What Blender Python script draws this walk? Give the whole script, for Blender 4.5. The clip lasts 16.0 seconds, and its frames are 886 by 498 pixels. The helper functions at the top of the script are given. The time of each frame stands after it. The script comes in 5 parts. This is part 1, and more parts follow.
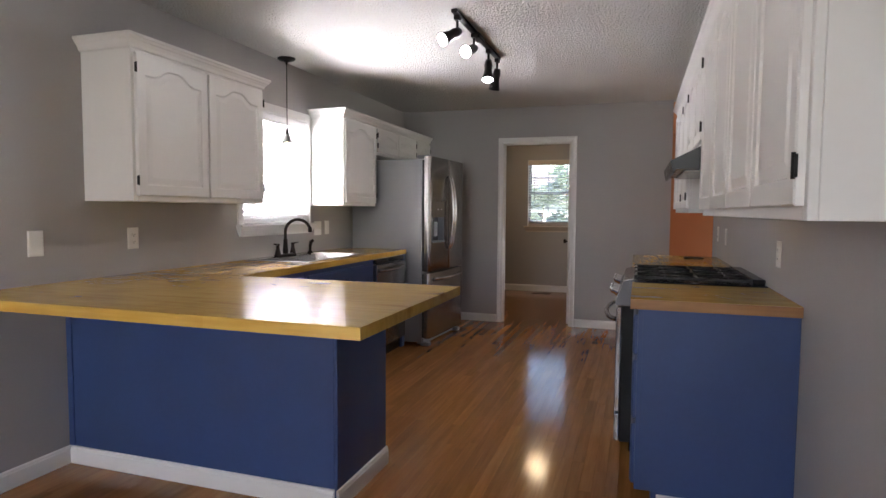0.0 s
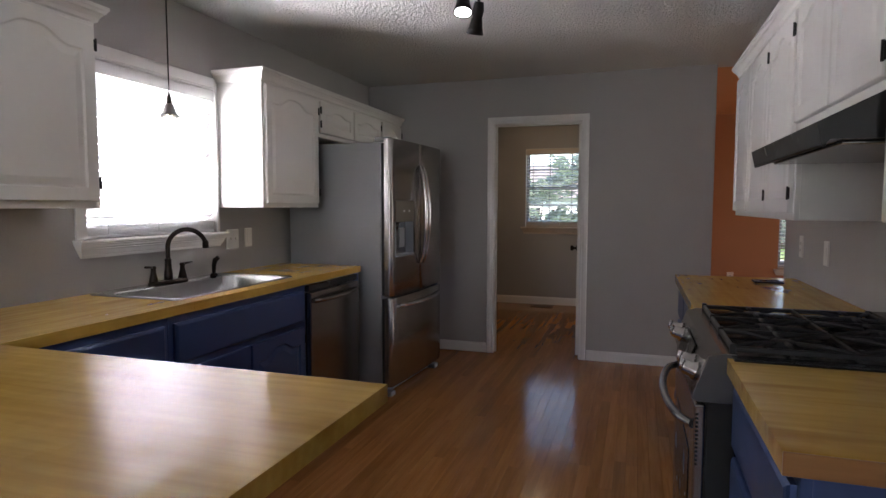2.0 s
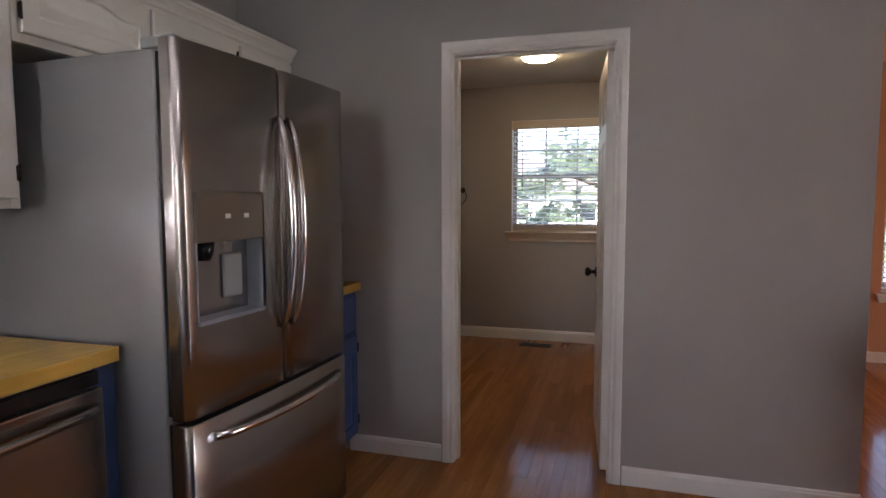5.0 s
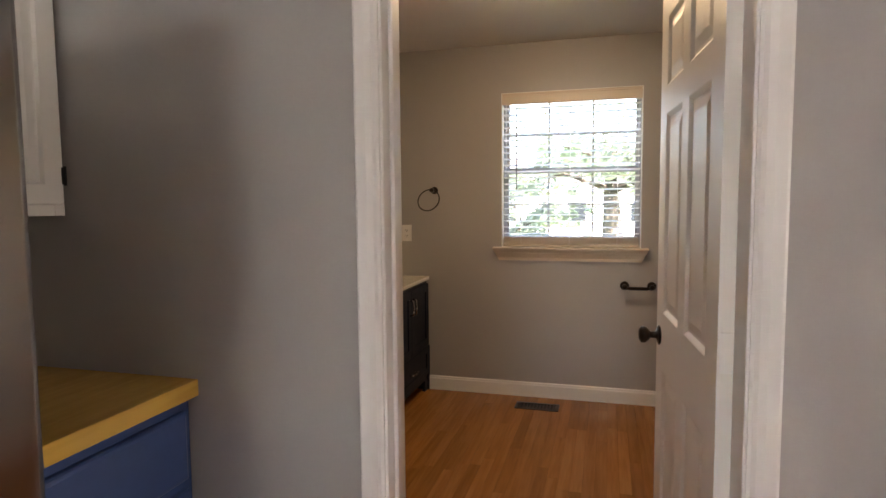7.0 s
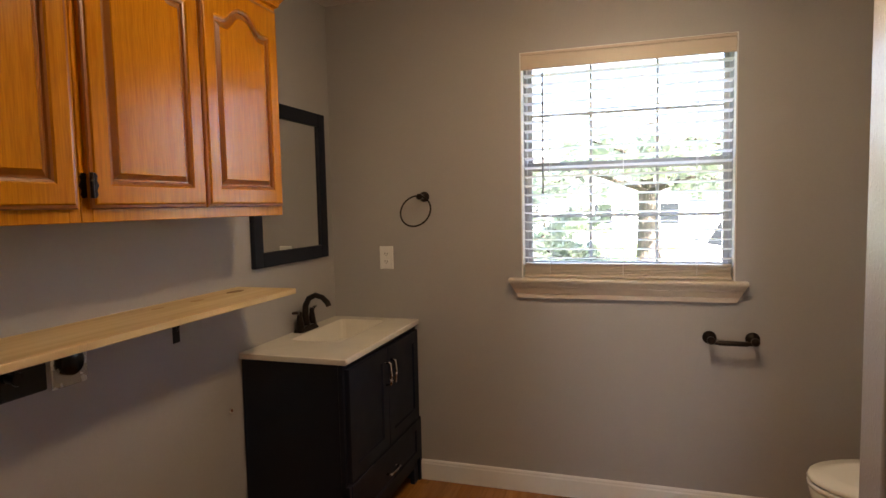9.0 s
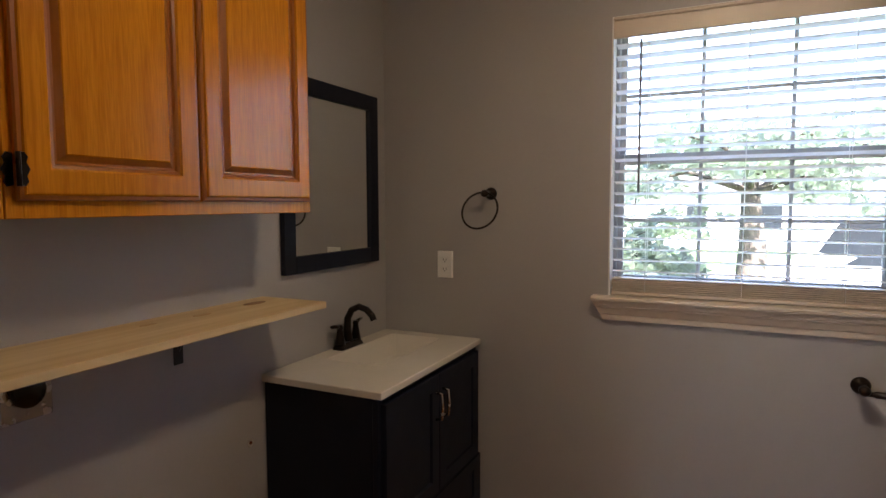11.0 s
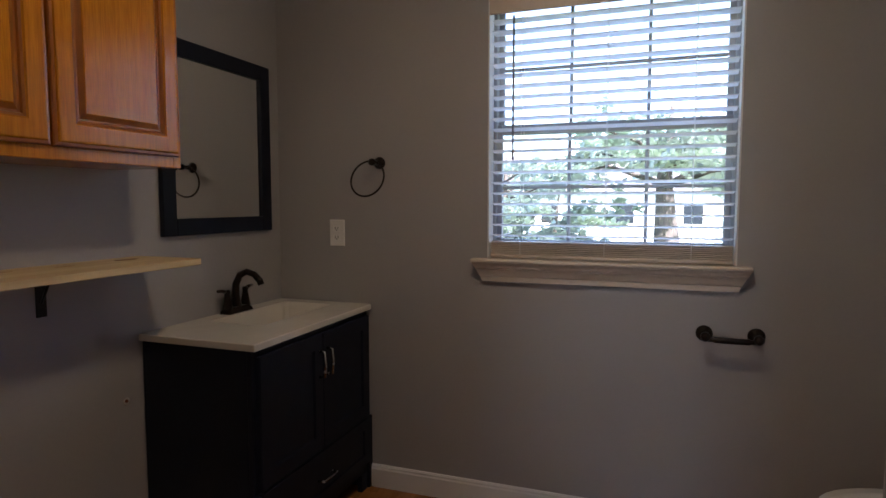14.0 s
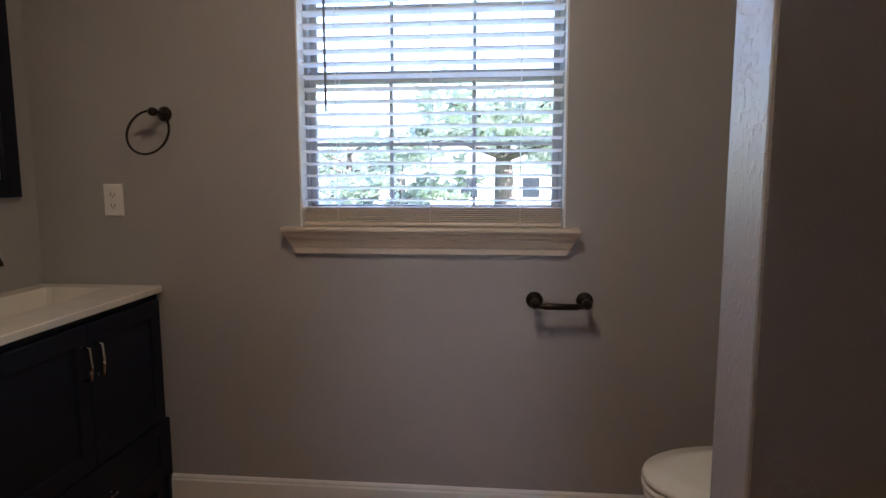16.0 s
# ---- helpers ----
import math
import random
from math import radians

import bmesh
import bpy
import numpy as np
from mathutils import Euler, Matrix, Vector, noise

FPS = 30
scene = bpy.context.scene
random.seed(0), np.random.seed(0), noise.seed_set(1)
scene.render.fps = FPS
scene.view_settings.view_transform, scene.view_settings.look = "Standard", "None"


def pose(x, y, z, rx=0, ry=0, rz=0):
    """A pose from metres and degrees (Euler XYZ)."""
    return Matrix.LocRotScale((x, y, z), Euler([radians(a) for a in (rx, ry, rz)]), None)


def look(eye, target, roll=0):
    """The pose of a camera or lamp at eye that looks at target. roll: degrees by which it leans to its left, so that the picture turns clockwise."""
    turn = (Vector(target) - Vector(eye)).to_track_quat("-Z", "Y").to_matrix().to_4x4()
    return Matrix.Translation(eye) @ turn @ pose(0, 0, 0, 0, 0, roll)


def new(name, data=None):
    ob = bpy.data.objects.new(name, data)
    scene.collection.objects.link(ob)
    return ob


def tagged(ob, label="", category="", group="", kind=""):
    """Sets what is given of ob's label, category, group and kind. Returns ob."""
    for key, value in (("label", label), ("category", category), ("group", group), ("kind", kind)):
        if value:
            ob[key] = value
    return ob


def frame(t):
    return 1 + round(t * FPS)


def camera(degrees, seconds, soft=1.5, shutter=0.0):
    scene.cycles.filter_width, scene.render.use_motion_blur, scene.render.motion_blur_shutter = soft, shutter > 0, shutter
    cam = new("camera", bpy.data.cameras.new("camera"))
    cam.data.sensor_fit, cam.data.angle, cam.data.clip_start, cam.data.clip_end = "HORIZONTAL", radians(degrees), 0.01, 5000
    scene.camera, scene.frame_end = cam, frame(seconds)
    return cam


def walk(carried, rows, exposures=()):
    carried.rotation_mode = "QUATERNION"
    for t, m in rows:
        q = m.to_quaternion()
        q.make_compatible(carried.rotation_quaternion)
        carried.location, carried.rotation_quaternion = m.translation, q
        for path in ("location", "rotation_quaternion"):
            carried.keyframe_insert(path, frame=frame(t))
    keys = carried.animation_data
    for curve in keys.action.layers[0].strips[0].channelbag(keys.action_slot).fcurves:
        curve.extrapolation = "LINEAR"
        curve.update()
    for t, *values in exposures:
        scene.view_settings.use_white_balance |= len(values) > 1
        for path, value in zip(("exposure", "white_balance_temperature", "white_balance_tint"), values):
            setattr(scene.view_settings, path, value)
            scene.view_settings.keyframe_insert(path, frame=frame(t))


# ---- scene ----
cam = camera(73.4, 16.0)

PATH = [
    (0, (-0.049, 0.382, 1.277), (-0.672, 2.278, 1.149), 0.4),
    (0.5, (-0.12, 0.73, 1.303), (-0.744, 2.625, 1.169), 0.4),
    (1, (-0.169, 1.054, 1.327), (-0.792, 2.95, 1.188), 0.3),
    (1.5, (-0.22, 1.461, 1.336), (-0.839, 3.358, 1.197), 0.2),
    (2, (-0.318, 1.865, 1.328), (-0.933, 3.762, 1.183), 0.1),
    (2.5, (-0.396, 2.234, 1.341), (-1.008, 4.132, 1.196), 0.0),
    (3, (-0.442, 2.636, 1.338), (-1.046, 4.536, 1.189), 0.0),
    (3.5, (-0.491, 3.022, 1.333), (-1.1, 4.921, 1.184), -0.2),
    (4, (-0.573, 3.418, 1.361), (-1.180, 5.318, 1.200), -0.15),
    (4.5, (-0.621, 3.81, 1.359), (-1.211, 5.714, 1.199), -0.1),
    (5, (-0.720, 4.218, 1.334), (-1.297, 6.126, 1.174), -0.1),
    (5.2, (-0.765, 4.350, 1.338), (-1.334, 6.262, 1.180), -0.2),
    (7.5, (-1.12, 6.225, 1.372), (-1.644, 8.149, 1.211), -0.2),
    (8, (-1.204, 6.589, 1.396), (-1.712, 8.516, 1.23), 0.2),
    (8.2, (-1.208, 6.696, 1.395), (-1.725, 8.622, 1.236), -0.3),
    (10.5, (-1.342, 7.535, 1.405), (-2.142, 9.362, 1.249), -0.2),
    (11, (-1.341, 7.549, 1.398), (-2.199, 9.35, 1.247), -0.2),
    (11.5, (-1.33, 7.557, 1.386), (-2.219, 9.343, 1.237), -0.2),
    (12, (-1.309, 7.564, 1.365), (-2.206, 9.346, 1.223), -0.1),
    (12.5, (-1.239, 7.567, 1.353), (-2.136, 9.349, 1.205), -0.1),
    (13, (-1.186, 7.567, 1.312), (-2.054, 9.363, 1.171), 0.0),
    (13.5, (-1.135, 7.548, 1.283), (-1.927, 9.379, 1.142), -0.0),
    (14, (-1.096, 7.541, 1.27), (-1.772, 9.417, 1.115), 0.0),
    (14.5, (-1.068, 7.536, 1.242), (-1.62, 9.451, 1.078), 0.0),
    (15, (-1.047, 7.548, 1.231), (-1.481, 9.492, 1.045), -0.0),
    (15.5, (-1.046, 7.67, 1.21), (-1.368, 9.633, 1.002), -0.1),
    (16, (-1.046, 7.838, 1.213), (-1.235, 9.815, 0.977), -0.1),
]
walk(cam, [(t, look(eye, target, roll)) for t, eye, target, roll in PATH],
     exposures=[(0, 2.6, 6550, 18), (1, 2.4, 6550, 18), (2, 1.99, 6450, 18), (2.5, 1.71, 6300, 17), (3.5, 1.59, 6300, 17), (4.2, 2.05, 6500, 20), (5, 2.56, 6650, 22), (5.6, 2.95, 6900, 22), (7.3, 3.63, 7200, 19), (8.2, 3.68, 7300, 19), (9.3, 3.62, 6900, 20), (10.3, 3.44, 6400, 20), (11.5, 2.96, 6100, 20), (12.5, 2.48, 5600, 20), (14, 2.68, 5750, 20), (16, 3.06, 5750, 20)])

# ---------- world, sun, large lights ----------
world = bpy.data.worlds.new("sky")
scene.world = world
world.use_nodes = True
wn = world.node_tree
sky = wn.nodes.new("ShaderNodeTexSky")
sky.sky_type, sky.sun_disc = "NISHITA", False
sky.dust_density = 1.6
sky.sun_elevation, sky.sun_rotation = radians(45.5), radians(146)
wn.links.new(sky.outputs[0], wn.nodes["Background"].inputs[0])
wn.nodes["Background"].inputs[1].default_value = 0.15


def lamp(name, kind, m, power, color=(1, 1, 1), **more):
    d = bpy.data.lights.new(name, kind)
    d.energy, d.color = power, color
    for k, v in more.items():
        if k == "size":
            d.shape, d.size, d.size_y = "RECTANGLE", v[0], v[1]
        elif k == "angle":
            d.angle = radians(v)
        elif k == "cone":
            d.spot_size, d.spot_blend = radians(v), 0.6
        elif k == "radius":
            d.shadow_soft_size = v
    ob = new(name, d)
    ob.matrix_world = m
    return ob


lamp("sun", "SUN", look((6, -9, 11), (0, 0, 0)), 5.0, (1, 0.95, 0.88), angle=0.5)
lamp("kitchen_window_daylight", "AREA", look((-3.10, 4.45, 1.46), (-1.6, 4.45, 2.35)), 28, (0.97, 0.98, 1.0), size=(0.95, 0.9))
# added fill from behind the walker; its source is out of view
lamp("unseen_back_fill", "AREA", look((-1.2, -2.66, 1.55), (-1.2, 3, 1.35)), 6.0, (0.84, 0.93, 1.0), size=(1.85, 1.1))
# added fill through the unseen dining side wall, brightening refrigerator and dishwasher
lamp("dining_side_fill", "AREA", look((4.62, 7.2, 1.3), (0, 7.2, 1.2)), 7.0, (1.0, 0.97, 0.92), size=(1.5, 1.4))

# ---------- materials ----------
def node_mat(name):
    m = bpy.data.materials.new(name)
    m.use_nodes = True
    return m, m.node_tree, m.node_tree.nodes["Principled BSDF"]


def coords(nt, scale=(1, 1, 1), rot=(0, 0, 0)):
    tc, mp = nt.nodes.new("ShaderNodeTexCoord"), nt.nodes.new("ShaderNodeMapping")
    mp.inputs["Scale"].default_value, mp.inputs["Rotation"].default_value = scale, rot
    nt.links.new(tc.outputs["Object"], mp.inputs[0])
    return mp.outputs[0]


def noise_tex(nt, vec, scale, detail=3.0, rough=0.5):
    n = nt.nodes.new("ShaderNodeTexNoise")
    n.inputs["Scale"].default_value, n.inputs["Detail"].default_value, n.inputs["Roughness"].default_value = scale, detail, rough
    nt.links.new(vec, n.inputs["Vector"])
    return n.outputs["Fac"]


def ramp(nt, fac, a, b, lo=0.3, hi=0.7):
    r = nt.nodes.new("ShaderNodeValToRGB")
    r.color_ramp.elements[0].position, r.color_ramp.elements[1].position = lo, hi
    r.color_ramp.elements[0].color, r.color_ramp.elements[1].color = (*a, 1), (*b, 1)
    nt.links.new(fac, r.inputs[0])
    return r.outputs[0]


def mix(nt, fac, a, b, mode="MULTIPLY"):
    m = nt.nodes.new("ShaderNodeMix")
    m.data_type, m.blend_type = "RGBA", mode
    if isinstance(fac, float):
        m.inputs[0].default_value = fac
    else:
        nt.links.new(fac, m.inputs[0])
    for k, v in ((6, a), (7, b)):
        if isinstance(v, tuple):
            m.inputs[k].default_value = (*v, 1)
        else:
            nt.links.new(v, m.inputs[k])
    return m.outputs[2]


def bump(nt, bs, height, strength, dist=0.002):
    b = nt.nodes.new("ShaderNodeBump")
    b.inputs["Strength"].default_value, b.inputs["Distance"].default_value = strength, dist
    nt.links.new(height, b.inputs["Height"])
    nt.links.new(b.outputs[0], bs.inputs["Normal"])


def shade(c, k):
    return tuple(min(1.0, v * k) for v in c)


def paint(name, col, rough=0.5, var=0.12, patch=1.6, grain=60, relief=0.15, dist=0.001, metal=0.0, coat=0.0, stretch=(1, 1, 1), uneven=0.07):
    """Paint, plaster, plastic or metal: slow patches, fine grain, fine relief, uneven gloss."""
    m, nt, bs = node_mat(name)
    v = coords(nt, stretch)
    big = ramp(nt, noise_tex(nt, v, patch, 4, 0.6), shade(col, 1 - var), shade(col, 1 + var * 0.6))
    fine = ramp(nt, noise_tex(nt, v, grain, 3), shade((1, 1, 1), 1 - var * 0.6), (1, 1, 1))
    nt.links.new(mix(nt, 0.8, big, fine), bs.inputs["Base Color"])
    rr = nt.nodes.new("ShaderNodeMapRange")
    rr.inputs[3].default_value, rr.inputs[4].default_value = max(0.03, rough - uneven), min(1.0, rough + uneven)
    nt.links.new(noise_tex(nt, v, patch * 4, 4), rr.inputs[0])
    nt.links.new(rr.outputs[0], bs.inputs["Roughness"])
    bs.inputs["Metallic"].default_value = metal
    bs.inputs["Coat Weight"].default_value = coat
    if relief:
        bump(nt, bs, noise_tex(nt, v, grain, 3), relief, dist)
    return m


def wood(name, light, dark, rough=0.4, along=1, ring=14, coat=0.0, per_piece=0, gloss_relief=0.1, pored=0.6):
    """Grained timber; along: the axis of the grain; per_piece 1: varies by object, 2: by island."""
    m, nt, bs = node_mat(name)
    st = [1.0, 1.0, 1.0]
    st[along] = 0.06
    v = coords(nt, tuple(st))
    if per_piece:
        src = nt.nodes.new("ShaderNodeObjectInfo" if per_piece == 1 else "ShaderNodeNewGeometry")
        rnd = src.outputs["Random" if per_piece == 1 else "Random Per Island"]
        add = nt.nodes.new("ShaderNodeVectorMath")
        cmb = nt.nodes.new("ShaderNodeCombineXYZ")
        mul = nt.nodes.new("ShaderNodeMath")
        mul.operation, mul.inputs[1].default_value = "MULTIPLY", 37.0
        nt.links.new(rnd, mul.inputs[0])
        for k in range(3):
            nt.links.new(mul.outputs[0], cmb.inputs[k])
        nt.links.new(v, add.inputs[0]), nt.links.new(cmb.outputs[0], add.inputs[1])
        v = add.outputs[0]
    g = noise_tex(nt, v, ring, 3, 0.55)
    col = ramp(nt, g, dark, light, 0.35, 0.65)
    pores = ramp(nt, noise_tex(nt, v, ring * 4, 2), (0.86, 0.84, 0.80), (1, 1, 1), 0.35, 0.6)
    col = mix(nt, pored, col, pores)
    if per_piece:
        col = mix(nt, 1.0, col, ramp(nt, rnd, (0.80, 0.77, 0.74), (1.10, 1.10, 1.10), 0.0, 1.0))
    nt.links.new(col, bs.inputs["Base Color"])
    bs.inputs["Roughness"].default_value = rough
    bs.inputs["Coat Weight"].default_value, bs.inputs["Coat Roughness"].default_value = coat, 0.12
    bump(nt, bs, g, gloss_relief, 0.001)
    return m


def stave_wood(name, along):
    """Oiled maple, one stave: tone varies by piece, grain along it, blotches and a slightly wavy polished face."""
    m, nt, bs = node_mat(name)
    info = nt.nodes.new("ShaderNodeObjectInfo")
    rnd = info.outputs["Random"]
    tone = ramp(nt, rnd, (0.67, 0.415, 0.085), (0.73, 0.470, 0.108), 0.0, 1.0)
    g = coords(nt, (0.07, 1, 1) if along == 0 else (1, 0.07, 1))
    grain = ramp(nt, noise_tex(nt, g, 40, 3, 0.5), (0.86, 0.82, 0.74), (1, 1, 1), 0.35, 0.6)
    geo = nt.nodes.new("ShaderNodeNewGeometry")
    place = geo.outputs["Position"]
    blot = ramp(nt, noise_tex(nt, place, 2.2, 4), (0.84, 0.80, 0.74), (1.0, 1.0, 1.0))
    mp = nt.nodes.new("ShaderNodeMapping")
    mp.inputs["Scale"].default_value = (0.25, 1, 1) if along == 0 else (1, 0.25, 1)
    nt.links.new(place, mp.inputs[0])
    mark = ramp(nt, noise_tex(nt, mp.outputs[0], 6, 1), (0.70, 0.58, 0.44), (1, 1, 1), 0.24, 0.34)
    nt.links.new(mix(nt, 0.9, mix(nt, 1.0, mix(nt, 0.85, tone, grain), blot), mark), bs.inputs["Base Color"])
    rr = nt.nodes.new("ShaderNodeMapRange")
    rr.inputs[3].default_value, rr.inputs[4].default_value = 0.20, 0.30
    nt.links.new(noise_tex(nt, place, 6, 4), rr.inputs[0])
    nt.links.new(rr.outputs[0], bs.inputs["Roughness"])
    bs.inputs["Coat Weight"].default_value, bs.inputs["Coat Roughness"].default_value = 0.3, 0.12
    bump(nt, bs, noise_tex(nt, place, 11, 2), 0.6, 0.006)
    return m


def emitter(name, col, strength):
    m, nt, bs = node_mat(name)
    bs.inputs["Base Color"].default_value = (*col, 1)
    bs.inputs["Emission Color"].default_value = (*col, 1)
    bs.inputs["Emission Strength"].default_value = strength
    return m


def glass_mat(name):
    m, nt, bs = node_mat(name)
    bs.inputs["Base Color"].default_value = (1, 1, 1, 1)
    bs.inputs["Transmission Weight"].default_value, bs.inputs["Roughness"].default_value, bs.inputs["IOR"].default_value = 1.0, 0.01, 1.05
    return m


def let_through(m, col, share):
    """Let part of the light pass through a thin sheet, scattered."""
    nt = m.node_tree
    bs, out = nt.nodes["Principled BSDF"], nt.nodes["Material Output"]
    tr, mx = nt.nodes.new("ShaderNodeBsdfTranslucent"), nt.nodes.new("ShaderNodeMixShader")
    tr.inputs[0].default_value, mx.inputs[0].default_value = (*col, 1), share
    nt.links.new(bs.outputs[0], mx.inputs[1]), nt.links.new(tr.outputs[0], mx.inputs[2])
    nt.links.new(mx.outputs[0], out.inputs[0])
    return m


def mirror_mat():
    m, nt, bs = node_mat("mirror_glass")
    bs.inputs["Base Color"].default_value = (0.82, 0.84, 0.83, 1)
    bs.inputs["Metallic"].default_value, bs.inputs["Roughness"].default_value = 1.0, 0.015
    return m


def ceiling_mat(name, col):
    m, nt, bs = node_mat(name)
    v = coords(nt)
    nt.links.new(ramp(nt, noise_tex(nt, v, 1.3, 4), shade(col, 0.93), col), bs.inputs["Base Color"])
    bs.inputs["Roughness"].default_value = 0.9
    vo = nt.nodes.new("ShaderNodeTexVoronoi")
    vo.inputs["Scale"].default_value = 70
    nt.links.new(v, vo.inputs["Vector"])
    s = nt.nodes.new("ShaderNodeMath")
    s.operation = "MULTIPLY"
    nt.links.new(noise_tex(nt, v, 50, 5, 0.7), s.inputs[0]), nt.links.new(vo.outputs["Distance"], s.inputs[1])
    bump(nt, bs, s.outputs[0], 1.0, 0.019)
    return m


def knockdown(name, col):
    """Painted wall with flattened, irregular plaster smears under a slightly glossy coat."""
    m, nt, bs = node_mat(name)
    v = coords(nt, (1, 1, 0.8))
    nt.links.new(ramp(nt, noise_tex(nt, v, 0.9, 4), shade(col, 0.94), col), bs.inputs["Base Color"])
    bs.inputs["Roughness"].default_value = 0.33
    lumps = ramp(nt, noise_tex(nt, v, 85, 4, 0.6), (0, 0, 0), (1, 1, 1), 0.54, 0.66)
    pits = noise_tex(nt, v, 110, 3)
    both = mix(nt, 0.22, lumps, pits, "ADD")
    bump(nt, bs, both, 0.5, 0.0014)
    return m


WALL = paint("wall_grey_taupe", (0.392, 0.375, 0.366), 0.55, 0.05, 0.9, 95, 0.30, 0.0015)
WALL_TEX = knockdown("wall_knockdown", (0.392, 0.375, 0.366))
ORANGE = paint("wall_burnt_orange", (0.42, 0.185, 0.08), 0.55, 0.06, 0.9, 95, 0.3, 0.0015)
CEIL = ceiling_mat("popcorn_ceiling", (0.60, 0.59, 0.565))
CEIL_BATH = paint("bath_ceiling", (0.70, 0.69, 0.66), 0.8, 0.05, 1.0, 60, 0.35, 0.002)
CEIL_ORANGE = paint("orange_ceiling", (0.72, 0.36, 0.16), 0.8, 0.05, 1.0, 60, 0.3, 0.002)
TRIM = paint("white_trim_paint", (0.78, 0.77, 0.75), 0.38, 0.03, 2.0, 50, 0.0)
CREAM = paint("cream_trim_paint", (0.60, 0.51, 0.41), 0.40, 0.03, 2.0, 50, 0.0)
CABWHITE = paint("white_cabinet_paint", (0.75, 0.735, 0.705), 0.34, 0.03, 2.0, 45, 0.0)
CABBLUE = paint("navy_cabinet_paint", (0.037, 0.071, 0.192), 0.42, 0.10, 2.0, 45, 0.03)
VANNAVY = paint("dark_navy_vanity", (0.004, 0.007, 0.019), 0.55, 0.2, 3.0, 90, 0.06)
VANNAVY.node_tree.nodes["Principled BSDF"].inputs["Specular IOR Level"].default_value = 0.3
DOORPAINT = paint("door_white_paint", (0.76, 0.74, 0.70), 0.40, 0.03, 2.0, 60, 0.03, stretch=(1, 1, 0.15))
STEEL = paint("brushed_stainless", (0.37, 0.352, 0.338), 0.24, 0.02, 1.2, 8, 0.0, 0.0003, 1.0, uneven=0.015)
CHROME = paint("polished_steel", (0.70, 0.70, 0.71), 0.14, 0.04, 4.0, 200, 0.0, 0.001, 1.0)
SINK = paint("satin_sink_steel", (0.58, 0.58, 0.58), 0.24, 0.04, 4.0, 60, 0.0, 0.0003, 1.0)
FRIDGE_SIDE = paint("fridge_side_grey", (0.30, 0.308, 0.325), 0.42, 0.04, 2.0, 60, 0.02, 0.0006, 0.3)
BLACK = paint("black_enamel", (0.012, 0.012, 0.013), 0.25, 0.2, 3.0, 120, 0.05)
IRON = paint("cast_iron", (0.018, 0.018, 0.019), 0.5, 0.25, 6.0, 160, 0.3, 0.0008)
BRONZE = paint("oil_rubbed_bronze", (0.028, 0.020, 0.016), 0.30, 0.3, 12.0, 140, 0.08, 0.0005, 0.7)
HINGE = paint("black_hinge", (0.02, 0.018, 0.017), 0.4, 0.2, 12, 100, 0.1, 0.0005, 0.6)
NICKEL = paint("brushed_nickel", (0.60, 0.58, 0.55), 0.26, 0.05, 8, 200, 0.0, 0.001, 1.0)
PLASTIC = paint("white_plastic", (0.78, 0.77, 0.74), 0.35, 0.03, 5, 200, 0.02)
ALMOND = paint("almond_plastic", (0.70, 0.65, 0.56), 0.35, 0.03, 5, 200, 0.02)
DARKHOLE = paint("dark_recess", (0.01, 0.01, 0.011), 0.6, 0.2, 8, 90, 0.0)
PORCELAIN = paint("porcelain", (0.80, 0.78, 0.73), 0.10, 0.03, 3, 120, 0.0)
VANTOP = paint("cultured_marble", (0.70, 0.66, 0.58), 0.16, 0.04, 3, 90, 0.0)
SLAT = let_through(paint("blind_slat_white", (0.82, 0.82, 0.83), 0.42, 0.03, 4, 120, 0.04), (0.97, 0.96, 0.95), 0.84)
SLAT_KITCHEN = let_through(paint("kitchen_slat_white", (0.80, 0.80, 0.80), 0.42, 0.03, 4, 120, 0.04), (0.97, 0.96, 0.95), 0.16)
WINFRAME = paint("grey_window_frame", (0.46, 0.465, 0.48), 0.45, 0.08, 5, 90, 0.05)
GRILLE = paint("register_brown", (0.035, 0.026, 0.020), 0.45, 0.2, 9, 100, 0.08, 0.0005, 0.4)
GLASS = glass_mat("window_glass")
FROST = paint("smoked_bell_glass", (0.20, 0.195, 0.19), 0.3, 0.05, 20, 120, 0.0)
MIRROR = mirror_mat()
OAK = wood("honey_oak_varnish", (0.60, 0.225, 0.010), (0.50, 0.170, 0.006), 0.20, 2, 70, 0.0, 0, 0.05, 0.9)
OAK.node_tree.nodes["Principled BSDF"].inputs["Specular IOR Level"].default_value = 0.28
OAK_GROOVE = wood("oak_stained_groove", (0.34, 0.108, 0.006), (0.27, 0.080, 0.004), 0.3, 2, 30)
PINE = wood("raw_pine", (0.74, 0.58, 0.32), (0.64, 0.46, 0.23), 0.6, 1, 10, 0.0)
FLOORWOOD = wood("oak_floor_board", (0.365, 0.158, 0.043), (0.290, 0.115, 0.029), 0.13, 1, 22, 0.0, 1, 0.012, 0.5)
FLOORREST = wood("oak_floor_boards_rest", (0.365, 0.158, 0.043), (0.290, 0.115, 0.029), 0.13, 1, 22, 0.0, 2, 0.012, 0.5)
for boards in (FLOORWOOD, FLOORREST):
    boards.node_tree.nodes["Principled BSDF"].inputs["Specular IOR Level"].default_value = 0.34
BULBGLOW = emitter("warm_pendant_bulb", (1.0, 0.82, 0.45), 3.0)
LAMPGLOW = emitter("led_bulb_face", (0.95, 0.98, 1.0), 14)
DOMEGLOW = emitter("lit_ceiling_diffuser", (1.0, 0.78, 0.48), 7.5)
LAWN = paint("lawn", (0.10, 0.17, 0.05), 0.9, 0.4, 0.8, 30, 0.5, 0.02)
